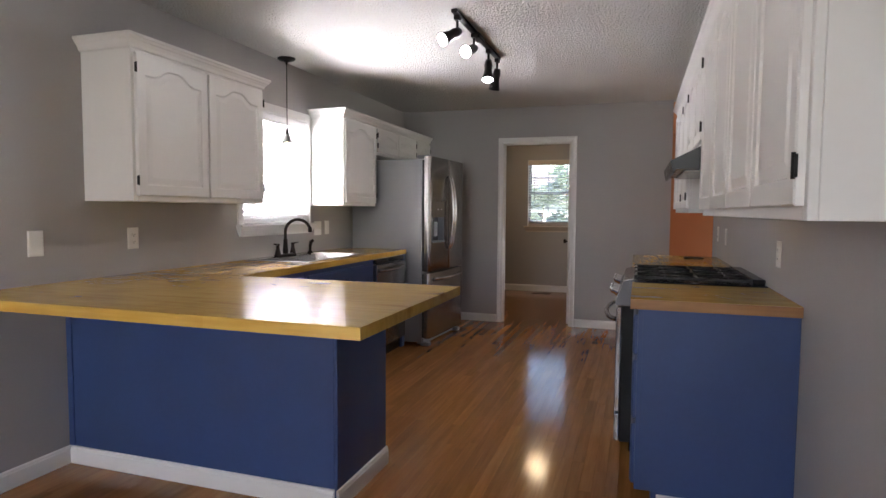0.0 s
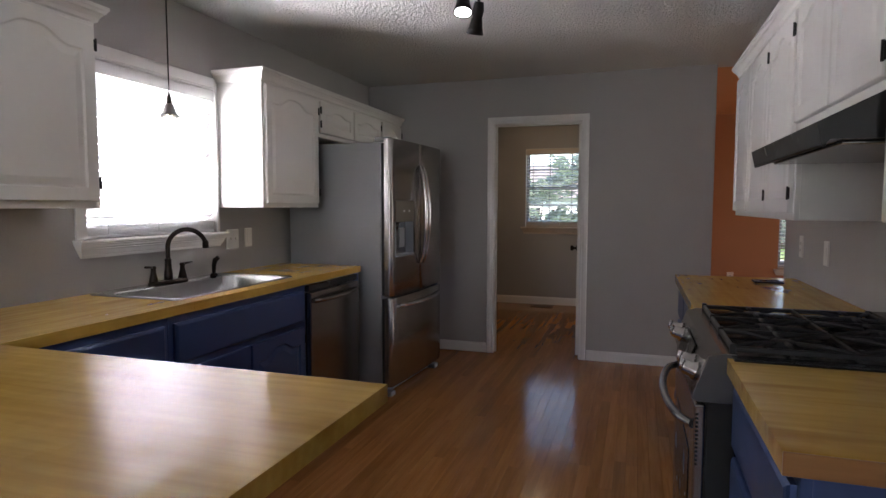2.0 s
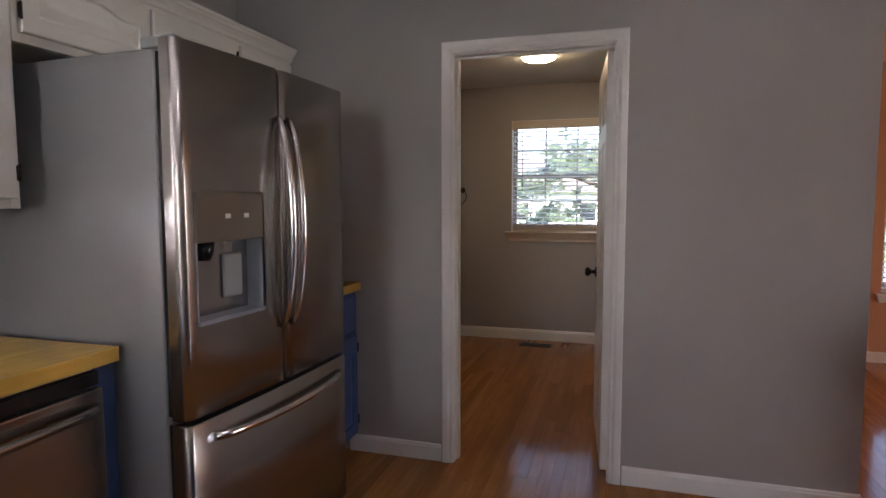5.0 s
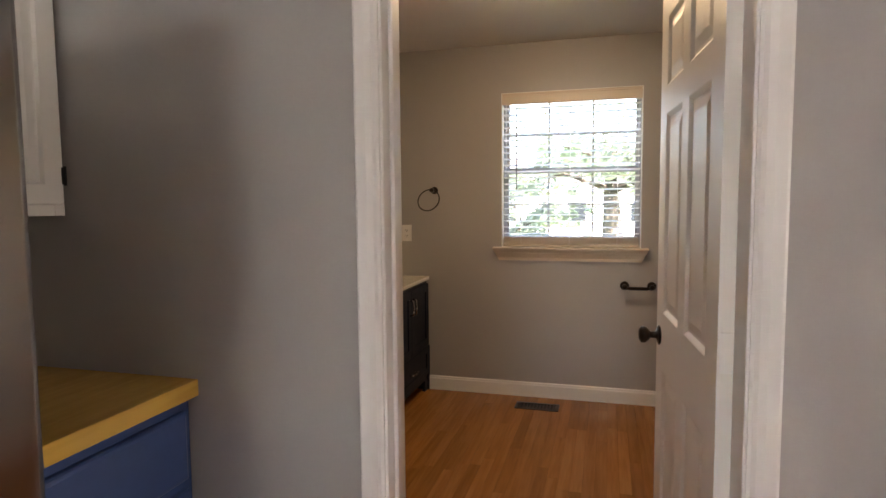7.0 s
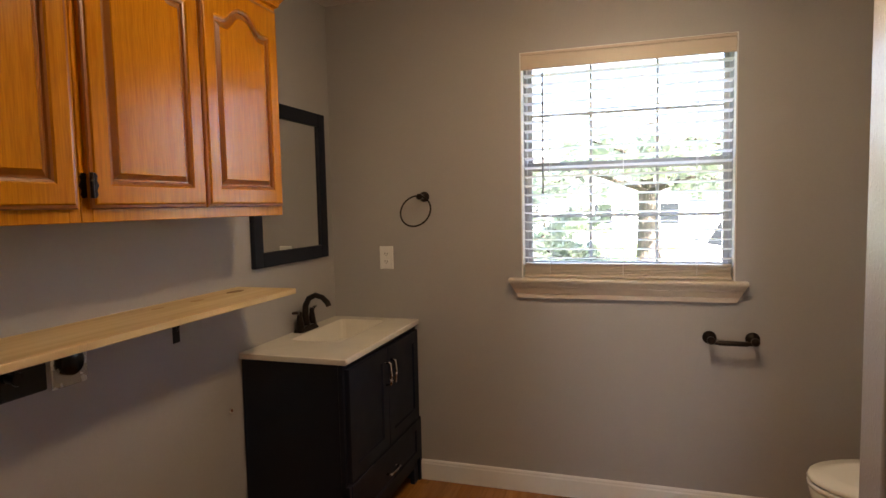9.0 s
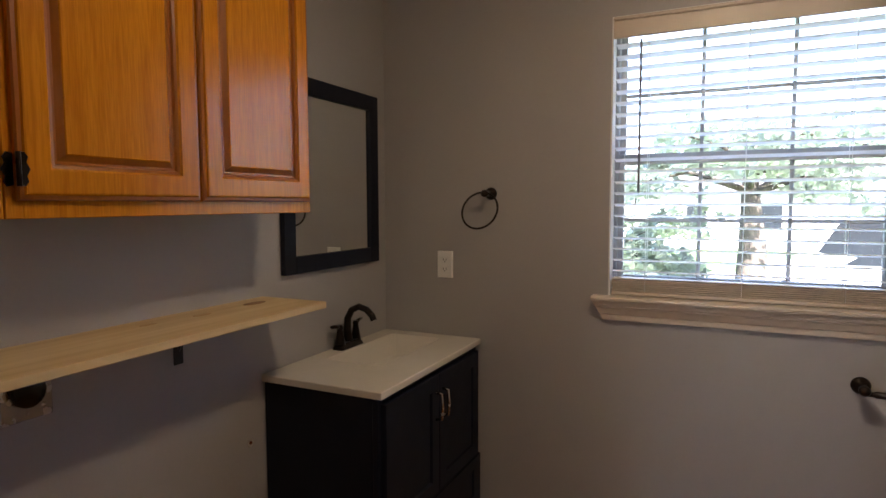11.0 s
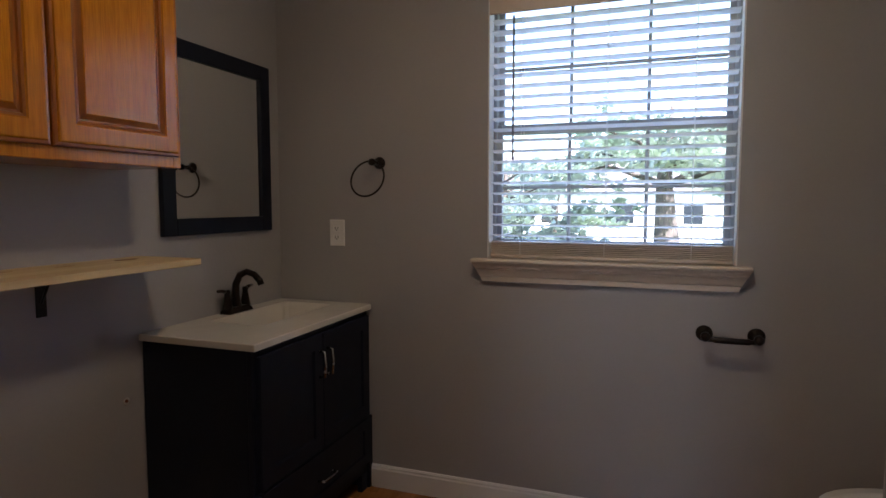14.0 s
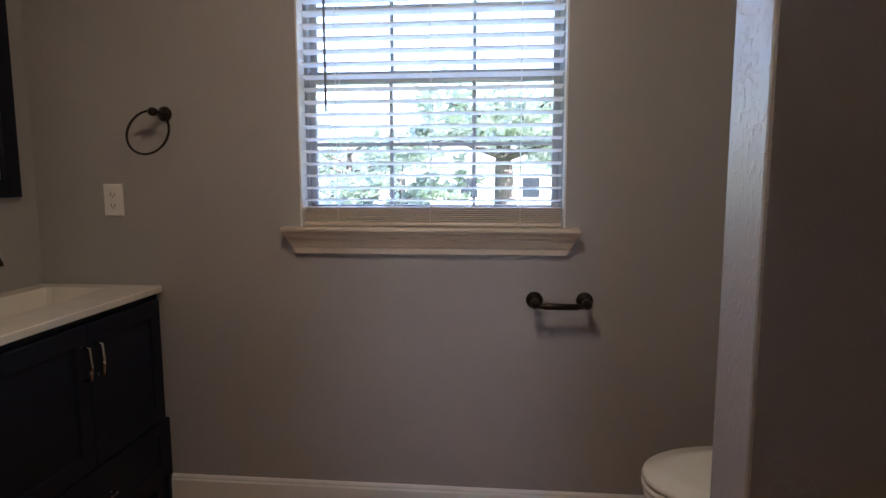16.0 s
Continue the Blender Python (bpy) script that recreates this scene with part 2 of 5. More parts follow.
ASPHALT = paint("asphalt", (0.16, 0.16, 0.17), 0.85, 0.2, 0.6, 40, 0.4, 0.01)
BARK = paint("tree_bark", (0.10, 0.085, 0.07), 0.9, 0.35, 6, 40, 0.9, 0.02, stretch=(1, 1, 0.3))
LEAF = let_through(paint("leaf_green", (0.11, 0.15, 0.10), 0.5, 0.4, 1.5, 20, 0.0), (0.55, 0.60, 0.52), 0.65)
SIDING = paint("pale_siding", (0.66, 0.69, 0.71), 0.7, 0.08, 1, 20, 0.2, 0.01)
ROOF = paint("shingle_roof", (0.14, 0.13, 0.13), 0.9, 0.25, 2, 14, 0.5, 0.02)
CARWHITE = paint("white_car_paint", (0.78, 0.79, 0.80), 0.2, 0.03, 2, 60, 0.0, 0.001, 0.0, 0.6)
RUBBER = paint("tyre_rubber", (0.02, 0.02, 0.02), 0.8, 0.2, 8, 60, 0.2)
TINT = paint("tinted_window", (0.02, 0.025, 0.03), 0.1, 0.1, 3, 60, 0.0)

# ---------- mesh tools ----------
def merge(bm, other):
    vs = [bm.verts.new(v.co) for v in other.verts]
    idx = {v: k for k, v in enumerate(other.verts)}
    for f in other.faces:
        try:
            g = bm.faces.new([vs[idx[v]] for v in f.verts])
            g.smooth = f.smooth
        except ValueError:
            pass
    other.free()


def box(x0, x1, y0, y1, z0, z1, bev=0.0, seg=1):
    b = bmesh.new()
    bmesh.ops.create_cube(b, size=1)
    for v in b.verts:
        v.co = Vector(((x0 + x1) / 2 + v.co.x * (x1 - x0), (y0 + y1) / 2 + v.co.y * (y1 - y0), (z0 + z1) / 2 + v.co.z * (z1 - z0)))
    if bev:
        bmesh.ops.bevel(b, geom=b.edges[:], offset=bev, segments=seg, profile=0.5, affect="EDGES")
    return b


def boxes(*rows, bev=0.0, seg=1):
    b = bmesh.new()
    for r in rows:
        merge(b, box(*r, bev=bev, seg=seg))
    return b


def loft(loops, cap0=True, cap1=True, smooth=True, closed=True):
    """Skin through loops of equal count."""
    b = bmesh.new()
    rings = [[b.verts.new(p) for p in l] for l in loops]
    n = len(loops[0])
    for a, c in zip(rings, rings[1:]):
        for k in range(n if closed else n - 1):
            j = (k + 1) % n
            f = b.faces.new((a[k], a[j], c[j], c[k]))
            f.smooth = smooth
    if cap0:
        b.faces.new(rings[0][::-1])
    if cap1:
        b.faces.new(rings[-1])
    bmesh.ops.recalc_face_normals(b, faces=b.faces)
    return b


def lathe(profile, at, n=24, axis="z", smooth=True):
    """profile: (radius, height) pairs along the axis from the point at."""
    loops = []
    for r, h in profile:
        ring = []
        for k in range(n):
            a = 2 * math.pi * k / n
            c, s = r * math.cos(a), r * math.sin(a)
            ring.append({"z": (c, s, h), "x": (h, c, s), "y": (s, h, c)}[axis])
        loops.append([Vector(at) + Vector(p) for p in ring])
    return loft(loops, True, True, smooth)


def tube(points, r, n=10, radii=None):
    """Round bar along a line of points."""
    pts = [Vector(p) for p in points]
    loops, side = [], None
    for k, p in enumerate(pts):
        d = (pts[min(k + 1, len(pts) - 1)] - pts[max(k - 1, 0)]).normalized()
        if k and d.dot(last) < 0:
            d = -d
        last = d
        if side is None:
            side = d.orthogonal().normalized()
        side = (side - d * side.dot(d)).normalized()
        up = d.cross(side)
        rad = radii[k] if radii else r
        loops.append([p + rad * (side * math.cos(2 * math.pi * j / n) + up * math.sin(2 * math.pi * j / n)) for j in range(n)])
    return loft(loops)


def arc(c, r, a0, a1, n, plane="xz"):
    out = []
    for k in range(n + 1):
        a = radians(a0 + (a1 - a0) * k / n)
        u, w = r * math.cos(a), r * math.sin(a)
        out.append((c[0] + u, c[1], c[2] + w) if plane == "xz" else (c[0], c[1] + u, c[2] + w) if plane == "yz" else (c[0] + u, c[1] + w, c[2]))
    return out


def offset_of(parent):
    o = Vector((0, 0, 0))
    while parent:
        o += parent.matrix_basis.translation
        parent = parent.parent
    return o


def mesh_of(name, bm, material):
    me = bpy.data.meshes.new(name)
    bm.to_mesh(me)
    bm.free()
    me.materials.append(material)
    return me


def part(name, bm, material, parent=None, label="", local=False):
    """One mesh object, built in world places (local: in the parent's own), under a thing or part."""
    if not local and parent:
        o = offset_of(parent)
        for v in bm.verts:
            v.co -= o
    ob = new(name, mesh_of(name, bm, material))
    ob.parent = parent
    return tagged(ob, label)


def thing(name, at, label, category, group="", kind=""):
    ob = new(name)
    ob.empty_display_size = 0.05
    ob.location = at
    return tagged(ob, label, category, group, kind)


def single(name, bm, material, label, category, kind="", group=""):
    return tagged(part(name, bm, material), label, category, group, kind)


def structure(name, bm, material, label, category):
    return single(name, bm, material, label, category, "structure")


def put_axes(bm, origin, facing):
    """Turn a front built with u right, v up, w out (as x, z, -y) to face +x, -x or -y."""
    turn = {"-y": 0, "+x": 90, "-x": -90, "+y": 180}[facing]
    m = Matrix.Translation(origin) @ Matrix.Rotation(radians(turn), 4, "Z")
    bmesh.ops.transform(bm, matrix=m, verts=bm.verts)
    return bm


def ogee(u):
    k = min(1.0, max(0.0, (abs(u) - 0.12) / 0.62))
    return 0.5 + 0.5 * math.cos(math.pi * k)


def panel_front(w, h, stile=0.055, rise=0.0, thick=0.019, n=22):
    """A raised-panel door in x (width), z (height), front towards -y, with an arched head where rise is given."""
    def ring(inset, y):
        hw, hh = w / 2 - inset, h / 2 - inset
        pts = [(-hw, y, -hh), (hw, y, -hh)]
        for k in range(n + 1):
            u = 1 - 2 * k / n
            pts.append((u * hw, y, hh - rise * (1 - ogee(u))))
        return [Vector((p[0], p[1], p[2] + h / 2)) for p in pts]

    def rect(inset, y):
        hw, hh = w / 2 - inset, h / 2 - inset
        pts = [(-hw, y, -hh), (hw, y, -hh)] + [((1 - 2 * k / n) * hw, y, hh) for k in range(n + 1)]
        return [Vector((p[0], p[1], p[2] + h / 2)) for p in pts]

    t = thick
    return loft([rect(0, 0), rect(0, -t + 0.004), rect(0.004, -t), ring(stile, -t), ring(stile + 0.006, -t + 0.008), ring(stile + 0.012, -t + 0.008), ring(stile + 0.038, -t + 0.001)], True, True, False)


def lipped_front(w, h, stile=0.055, thick=0.019, rise=0.05, n=18):
    """A raised-panel door with a beaded lip, an arched head and a narrow deep moulding round its field."""
    def rect(i, y, arch=0.0):
        hw = w / 2 - i
        pts = [(-hw, y, i), (hw, y, i)]
        for k in range(n + 1):
            u = 1 - 2 * k / n
            pts.append((u * hw, y, h - i - arch * (1 - ogee(u))))
        return [Vector(p) for p in pts]
    t, a = thick, rise
    outer = [rect(0, 0), rect(0, -t + 0.010), rect(0.003, -t + 0.006), rect(0.010, -t + 0.005), rect(0.012, -t + 0.001), rect(0.015, -t)]
    inner = [rect(stile + d, -t + y, a) for d, y in ((0, 0), (0.004, 0.004), (0.010, 0.006), (0.013, 0.011), (0.018, 0.011), (0.030, 0.004), (0.032, 0.002))]
    return loft(outer + inner, True, True, False)


def butterfly_hinge(parent, facing, u, z, origin):
    """Scalloped bronze surface hinge: a leaf on the door, a leaf on the frame and the pin between them."""
    for zz in z:
        for sgn in (-1, 1):
            leaf = [(0, -0.028), (0.010, -0.030), (0.016, -0.022), (0.013, -0.012), (0.019, 0.0), (0.013, 0.012), (0.016, 0.022), (0.010, 0.030), (0, 0.028)]
            y0, y1 = (-0.0012, -0.004) if sgn < 0 else (-0.0195, -0.0215)
            part("hinge", put_axes(loft([[Vector((u + sgn * a, y, zz + b)) for a, b in leaf] for y in (y0, y1)], True, True, False), origin, facing), BRONZE, parent, "scalloped bronze hinge leaf")
        part("hinge_pin", put_axes(lathe([(0.0045, -0.03), (0.0045, 0.03)], (u, -0.021, zz), 10), origin, facing), BRONZE, parent)


def slab_front(w, h, thick=0.019, edge=0.012):
    """A plain drawer front with a routed edge."""
    def rect(i, y):
        return [Vector(p) for p in ((-w / 2 + i, y, i), (w / 2 - i, y, i), (w / 2 - i, y, h - i), (-w / 2 + i, y, h - i))]
    t = thick
    return loft([rect(0, 0), rect(0, -t + 0.008), rect(edge * 0.4, -t + 0.003), rect(edge, -t)], True, True, False)


def shaker_front(w, h, rail=0.055, thick=0.019):
    def rect(i, y):
        return [Vector(p) for p in ((-w / 2 + i, y, i), (w / 2 - i, y, i), (w / 2 - i, y, h - i), (-w / 2 + i, y, h - i))]
    t = thick
    return loft([rect(0, 0), rect(0, -t + 0.002), rect(0.002, -t), rect(rail, -t), rect(rail + 0.004, -t + 0.009)], True, True, False)

# ---------- large structure ----------
LW, RW, DY, DB, FY = -2.74, 0.565, 7.06, 7.175, 9.875   # side walls, door wall front and back, far wall
CZ, BZ, BACK = 2.44, 2.415, -2.5                       # ceilings, wall behind
DX0, DX1, DH = -1.525, -0.765, 2.045                   # the doorway
BX = 0.15                                              # bath's far side wall

structure("wall_left", boxes((LW - 0.16, LW, BACK, 3.97, 0, CZ), (LW - 0.16, LW, 4.875, FY, 0, CZ), (LW - 0.16, LW, 3.97, 4.875, 0, 1.165), (LW - 0.16, LW, 3.97, 4.875, 2.02, CZ)), WALL, "grey-taupe painted wall with the sink window", "wall")
structure("wall_right", box(RW, RW + 0.12, BACK, 6.02, 0, CZ, 0.003), WALL, "grey-taupe painted wall behind the range", "wall")
structure("wall_door", boxes((LW, DX0 - 0.012, DY, DB, 0, CZ), (DX1 + 0.012, 0.265, DY, DB, 0, CZ), (DX0 - 0.012, DX1 + 0.012, DY, DB, DH + 0.012, CZ)), WALL, "grey painted wall with the bathroom doorway", "wall")
structure("wall_far", boxes((LW, -1.745, FY, FY + 0.16, 0, CZ), (-0.825, 1.315, FY, FY + 0.16, 0, CZ), (-1.745, -0.825, FY, FY + 0.16, 0, 1.03), (-1.745, -0.825, FY, FY + 0.16, 2.09, CZ)), WALL, "taupe painted bathroom wall with a window", "wall")
structure("wall_bath_side", box(BX, 0.262, DB, FY, 0, CZ), WALL, "painted wall between bathroom and dining room", "wall")
structure("wall_partition", box(-0.68, BX, 8.707, 8.852, 0, BZ, 0.006, 2), WALL_TEX, "knockdown-textured taupe partition beside the toilet", "wall")
structure("wall_dining_far", boxes((0.266, 1.315, FY - 0.004, FY + 0.0, 0, CZ), (1.315, 2.275, FY - 0.004, FY + 0.16, 0, 0.578), (1.315, 2.275, FY - 0.004, FY + 0.16, 2.06, CZ), (2.275, 4.6, FY - 0.004, FY + 0.16, 0, CZ)), ORANGE, "burnt-orange dining room wall with a window", "wall")
structure("wall_dining_near", box(0.262, 0.266, DB, FY - 0.004, 0, CZ), ORANGE, "burnt-orange dining room wall", "wall")
# this wall is out of view; its opening is added for the side fill
structure("wall_dining_side", boxes((4.6, 4.76, 2.5, 6.45, 0, CZ), (4.6, 4.76, 7.95, FY + 0.16, 0, CZ), (4.6, 4.76, 6.45, 7.95, 0, 0.6), (4.6, 4.76, 6.45, 7.95, 2.0, CZ)), ORANGE, "burnt-orange dining room wall with an added opening, out of view", "wall")
structure("wall_dining_back", box(RW + 0.12, 4.76, 2.38, 2.5, 0, CZ), ORANGE, "burnt-orange dining room wall", "wall")
structure("wall_dining_return", box(RW + 0.12, RW + 0.124, 2.5, 6.02, 0, CZ), ORANGE, "burnt-orange back of the kitchen wall", "wall")
# the opening here is invented, to let the back fill in
structure("wall_back", boxes((LW - 0.16, -2.15, BACK - 0.15, BACK, 0, CZ), (-0.25, RW + 0.12, BACK - 0.15, BACK, 0, CZ), (-2.15, -0.25, BACK - 0.15, BACK, 0, 0.95), (-2.15, -0.25, BACK - 0.15, BACK, 2.12, CZ)), WALL, "grey-taupe wall with a wide added opening, out of view", "wall")
structure("ceiling_kitchen", box(LW - 0.16, RW + 0.12, BACK - 0.15, DB, CZ, CZ + 0.1), CEIL, "off-white popcorn-textured ceiling", "ceiling")
structure("ceiling_bath", box(LW, BX, DB, FY, BZ, BZ + 0.02), CEIL_BATH, "off-white bathroom ceiling", "ceiling")
structure("ceiling_roof_deck", box(LW - 0.16, 4.76, DB, FY + 0.16, CZ, CZ + 0.1), CEIL_ORANGE, "orange-painted dining room ceiling", "ceiling")
structure("ceiling_dining", box(RW + 0.12, 4.76, 2.38, DB, CZ, CZ + 0.1), CEIL_ORANGE, "orange-painted dining room ceiling", "ceiling")
floor_slab = structure("floor", boxes((LW - 0.16, RW + 0.12, BACK - 0.15, FY + 0.16, -0.12, -0.018), (RW + 0.12, 4.76, 2.38, FY + 0.16, -0.12, -0.018)), FLOORREST, "glossy oak strip floor running towards the doorway", "floor")


def base_run(name, p, q, z1=0.088, t=0.013, label="white painted baseboard", m=None):
    """Baseboard from p to q on a wall, lying to the left of that way."""
    a, b = Vector((*p, 0)), Vector((*q, 0))
    d = (b - a).normalized()
    n = Vector((-d.y, d.x, 0))
    prof = [(0, 0), (t, 0), (t, z1 * 0.80), (t * 0.75, z1 * 0.86), (t * 0.75, z1 * 0.93), (t * 0.35, z1), (0, z1)]
    loops = [[e + n * u + Vector((0, 0, w)) for u, w in prof] for e in (a, b)]
    return structure(name, loft(loops, True, True, False), m or TRIM, label, "baseboard")


base_run("baseboard", (-1.59, DY), (-2.10, DY))
base_run("baseboard", (0.265, DY), (-0.70, DY))
base_run("baseboard", (0.265, DB), (0.265, DY - 0.013))
base_run("baseboard", (LW, 2.575), (LW, BACK))
base_run("baseboard", (RW, BACK), (RW, 3.075))
base_run("baseboard", (BX, FY), (LW, FY), z1=0.102, label="white painted bathroom baseboard")
base_run("baseboard", (LW, FY), (LW, DB), z1=0.102, label="white painted bathroom baseboard")
base_run("baseboard", (-0.68, 8.707), (-0.68, 8.852), m=CREAM, label="cream baseboard at the partition's end")
base_run("baseboard", (-0.2, 8.707), (-0.68, 8.707), m=CREAM, label="cream baseboard along the partition")
base_run("baseboard", (4.6, FY - 0.004), (0.266, FY - 0.004), m=CREAM, label="painted dining room baseboard")
base_run("baseboard", (-1.25, 2.58), (LW + 0.013, 2.58), label="white baseboard along the peninsula panel")
base_run("baseboard", (-1.235, 3.09), (-1.235, 2.567), label="white baseboard at the peninsula's end")

# doorway: jamb lining and casings
structure("trim_jamb", boxes((DX0 - 0.012, DX0 + 0.006, DY - 0.003, DB + 0.003, 0, DH), (DX1 - 0.006, DX1 + 0.012, DY - 0.003, DB + 0.003, 0, DH), (DX0 - 0.012, DX1 + 0.012, DY - 0.003, DB + 0.003, DH - 0.006, DH + 0.012), (DX0 + 0.006, DX0 + 0.016, DB - 0.075, DB - 0.04, 0, DH - 0.006), (DX0 + 0.006, DX1 - 0.006, DB - 0.075, DB - 0.04, DH - 0.018, DH - 0.006), bev=0.002), TRIM, "white painted door jamb with stop", "door trim")


def casing(name, y, out):
    """Moulded casing round the doorway on one face of its wall."""
    w = 0.058
    prof = [(0, 0), (0, 0.010), (0.006, 0.014), (0.016, 0.012), (0.030, 0.017), (0.052, 0.017), (w, 0.012), (w, 0)]
    b = bmesh.new()
    x0, x1, h = DX0 + 0.0, DX1 - 0.0, DH
    path = [(x0, 0), (x0, h), (x1, h), (x1, 0)]
    dirs = [(-1, 0), (-1, 1), (1, 1), (1, 0)]
    loops = [[Vector((px + dx * u, y + out * d, pz + dz * u)) for u, d in prof] for (px, pz), (dx, dz) in zip(path, dirs)]
    return structure(name, loft(loops, True, True, False), TRIM, "white moulded door casing", "door trim")


casing("trim_casing_kitchen", DY - 0.0005, -1)
casing("trim_casing_bath", DB + 0.0005, 1)


# ---------- windows and blinds ----------
def window(name, along, c, x0, x1, z0, z1, rows, cols, label):
    """Double-hung window with muntins in the plane across `along` at c."""
    w = thing(name, (0, 0, 0), label, "window", kind="structure")

    def bar(u0, u1, v0, v1, d0, d1):
        return box(u0, u1, c + d0, c + d1, v0, v1, 0.003) if along == "y" else box(c + d0, c + d1, u0, u1, v0, v1, 0.003)
    b = bmesh.new()
    for r in ((x0, x0 + 0.02, z0, z1, 0.02, 0.09), (x1 - 0.02, x1, z0, z1, 0.02, 0.09), (x0 + 0.02, x1 - 0.02, z1 - 0.014, z1, 0.02, 0.09), (x0 + 0.02, x1 - 0.02, z0, z0 + 0.035, 0.02, 0.09)):
        merge(b, bar(*r))
    part("window_frame", b, WINFRAME, w)
    zm = (z0 + z1) / 2
    for k, (a, e, d) in enumerate(((z0 + 0.035, zm + 0.02, 0.03), (zm - 0.02, z1 - 0.014, 0.056))):
        s = bmesh.new()
        xa, xb = x0 + 0.02, x1 - 0.02
        for r in ((xa, xa + 0.022, a, e), (xb - 0.022, xb, a, e), (xa + 0.022, xb - 0.022, a, a + 0.04), (xa + 0.022, xb - 0.022, e - (0.04 if k == 0 else 0.024), e)):
            merge(s, bar(*r, d, d + 0.022))
        sash = part("sash", s, WINFRAME, w)
        for j in range(1, cols):
            u = xa + (xb - xa) * j / cols
            part("muntin", bar(u - 0.007, u + 0.007, a + 0.04, e - (0.04 if k == 0 else 0.024), d + 0.004, d + 0.018), WINFRAME, sash)
        for j in range(1, rows):
            v = a + (e - a) * j / rows
            part("muntin", bar(xa + 0.022, xb - 0.022, v - 0.007, v + 0.007, d + 0.005, d + 0.017), WINFRAME, sash)
        pane = part("pane", bar(xa + 0.020, xb - 0.020, a + 0.036, e - (0.036 if k == 0 else 0.020), d + 0.0095, d + 0.0125), GLASS, sash)
        pane.visible_shadow = False
    return w


def blind(along, c, x0, x1, z_top, z_stack, z_sill, tilt, label, wand=True):
    """Two-inch slat blind: valance, slats on ladder cords, stacked slats and bottom rail."""
    w = thing("window_blind", (0, 0, 0), label, "blind")
    flip = Matrix.Identity(4) if along == "y" else Matrix(((0, -1, 0, 0), (1, 0, 0, 0), (0, 0, 1, 0), (0, 0, 0, 1)))

    def place(bm, *p):
        bmesh.ops.transform(bm, matrix=flip, verts=bm.verts)
        return bm
    sgn = 1 if along == "y" else -1   # for windows across x the room lies towards +x
    cc = c * sgn
    slat_m = SLAT_KITCHEN if along == "x" else SLAT
    face = slat_m if along == "x" else CREAM
    part("valance", place(box(x0, x1, cc - 0.045, cc - 0.030, z_top - 0.075, z_top - 0.0125, 0.003)), face, w)
    part("valance_lip", place(box(x0, x1, cc - 0.049, cc - 0.030, z_top - 0.012, z_top + 0.001, 0.003)), face, w)
    part("headrail", place(box(x0 + 0.01, x1 - 0.01, cc - 0.028, cc + 0.02, z_top - 0.055, z_top - 0.005, 0.003)), face, w)
    prof = [(-0.025, 0.0), (-0.012, 0.0028), (0.0, 0.0038), (0.012, 0.0028), (0.025, 0.0), (0.025, -0.0025), (0.0, 0.001), (-0.025, -0.0025)]
    a = radians(tilt)
    pr = [(u * math.cos(a) - v * math.sin(a), u * math.sin(a) + v * math.cos(a)) for u, v in prof]
    me = mesh_of("slat", place(loft([[Vector((xx, u, v)) for u, v in pr] for xx in (x0 + 0.006, x1 - 0.006)], True, True, False)), slat_m)
    pitch = 0.0425
    n = int((z_top - 0.085 - z_stack) / pitch) + 1
    rng = random.Random(7)
    for k in range(n):
        s = new("slat", me)
        s.parent = w
        s.location = flip @ Vector((0, cc, z_stack + 0.02 + k * pitch))
        s.rotation_euler = (radians(rng.uniform(-1.2, 1.2)), 0, 0) if along == "y" else (0, radians(rng.uniform(-1.2, 1.2)), 0)
    stack = bmesh.new()
    k, z = 0, z_sill + 0.020
    while z < z_stack - 0.002:
        d = rng.uniform(-0.002, 0.002)
        merge(stack, box(x0 + 0.006 + d, x1 - 0.006 + d, cc - 0.025 + d, cc + 0.025 + d, z, z + 0.0045, 0.001))
        z, k = z + 0.0072, k + 1
    part("stacked_slats", place(stack), face, w)
    part("bottom_rail", place(box(x0 + 0.004, x1 - 0.004, cc - 0.026, cc + 0.026, z_sill + 0.002, z_sill + 0.018, 0.003)), face, w)
    for f in (0.14, 0.5, 0.84):
        xx = x0 + (x1 - x0) * f
        for d in (-0.027, 0.027):
            part("ladder_cord", place(tube([(xx, cc + d, z_top - 0.06), (xx, cc + d, z_sill + 0.018)], 0.0011, 5)), SLAT, w)
    if wand:
        xx = x0 + 0.10
        part("tilt_wand", place(tube([(xx, cc - 0.052, z_top - 0.09), (xx, cc - 0.052, z_top - 0.645)], 0.0042, 8)), FRIDGE_SIDE, w, "grey plastic tilt wand")
    return w


def sill(name, x0, x1, z, y, m, along="y", h=0.075):
    """Moulded stool and apron, standing proud of the wall at y."""
    prof = [(0.06, 0.0), (-0.052, 0.0), (-0.056, -0.004), (-0.056, -0.012), (-0.049, -0.015), (-0.049, -0.019), (-0.045, -0.022), (-0.041, -0.034), (-0.034, -0.038), (-0.034, -0.043), (-0.030, -0.048), (-0.022, -0.068), (-0.017, -0.071), (-0.017, -h), (0.0, -h), (0.0, -0.022), (0.06, -0.022)]
    flip = 1 if along == "y" else -1

    def end(x, s):
        pts = []
        for u, v in prof:
            xx = x + s * 0.5 * max(0.0, -v - 0.012)
            pts.append(Vector((xx, y + u, z + v)) if along == "y" else Vector((y - u, xx, z + v)))
        return pts
    return structure(name, loft([end(x0, 1), end(x1, -1)], True, True, False), m, "painted window stool and moulded apron", "window sill")


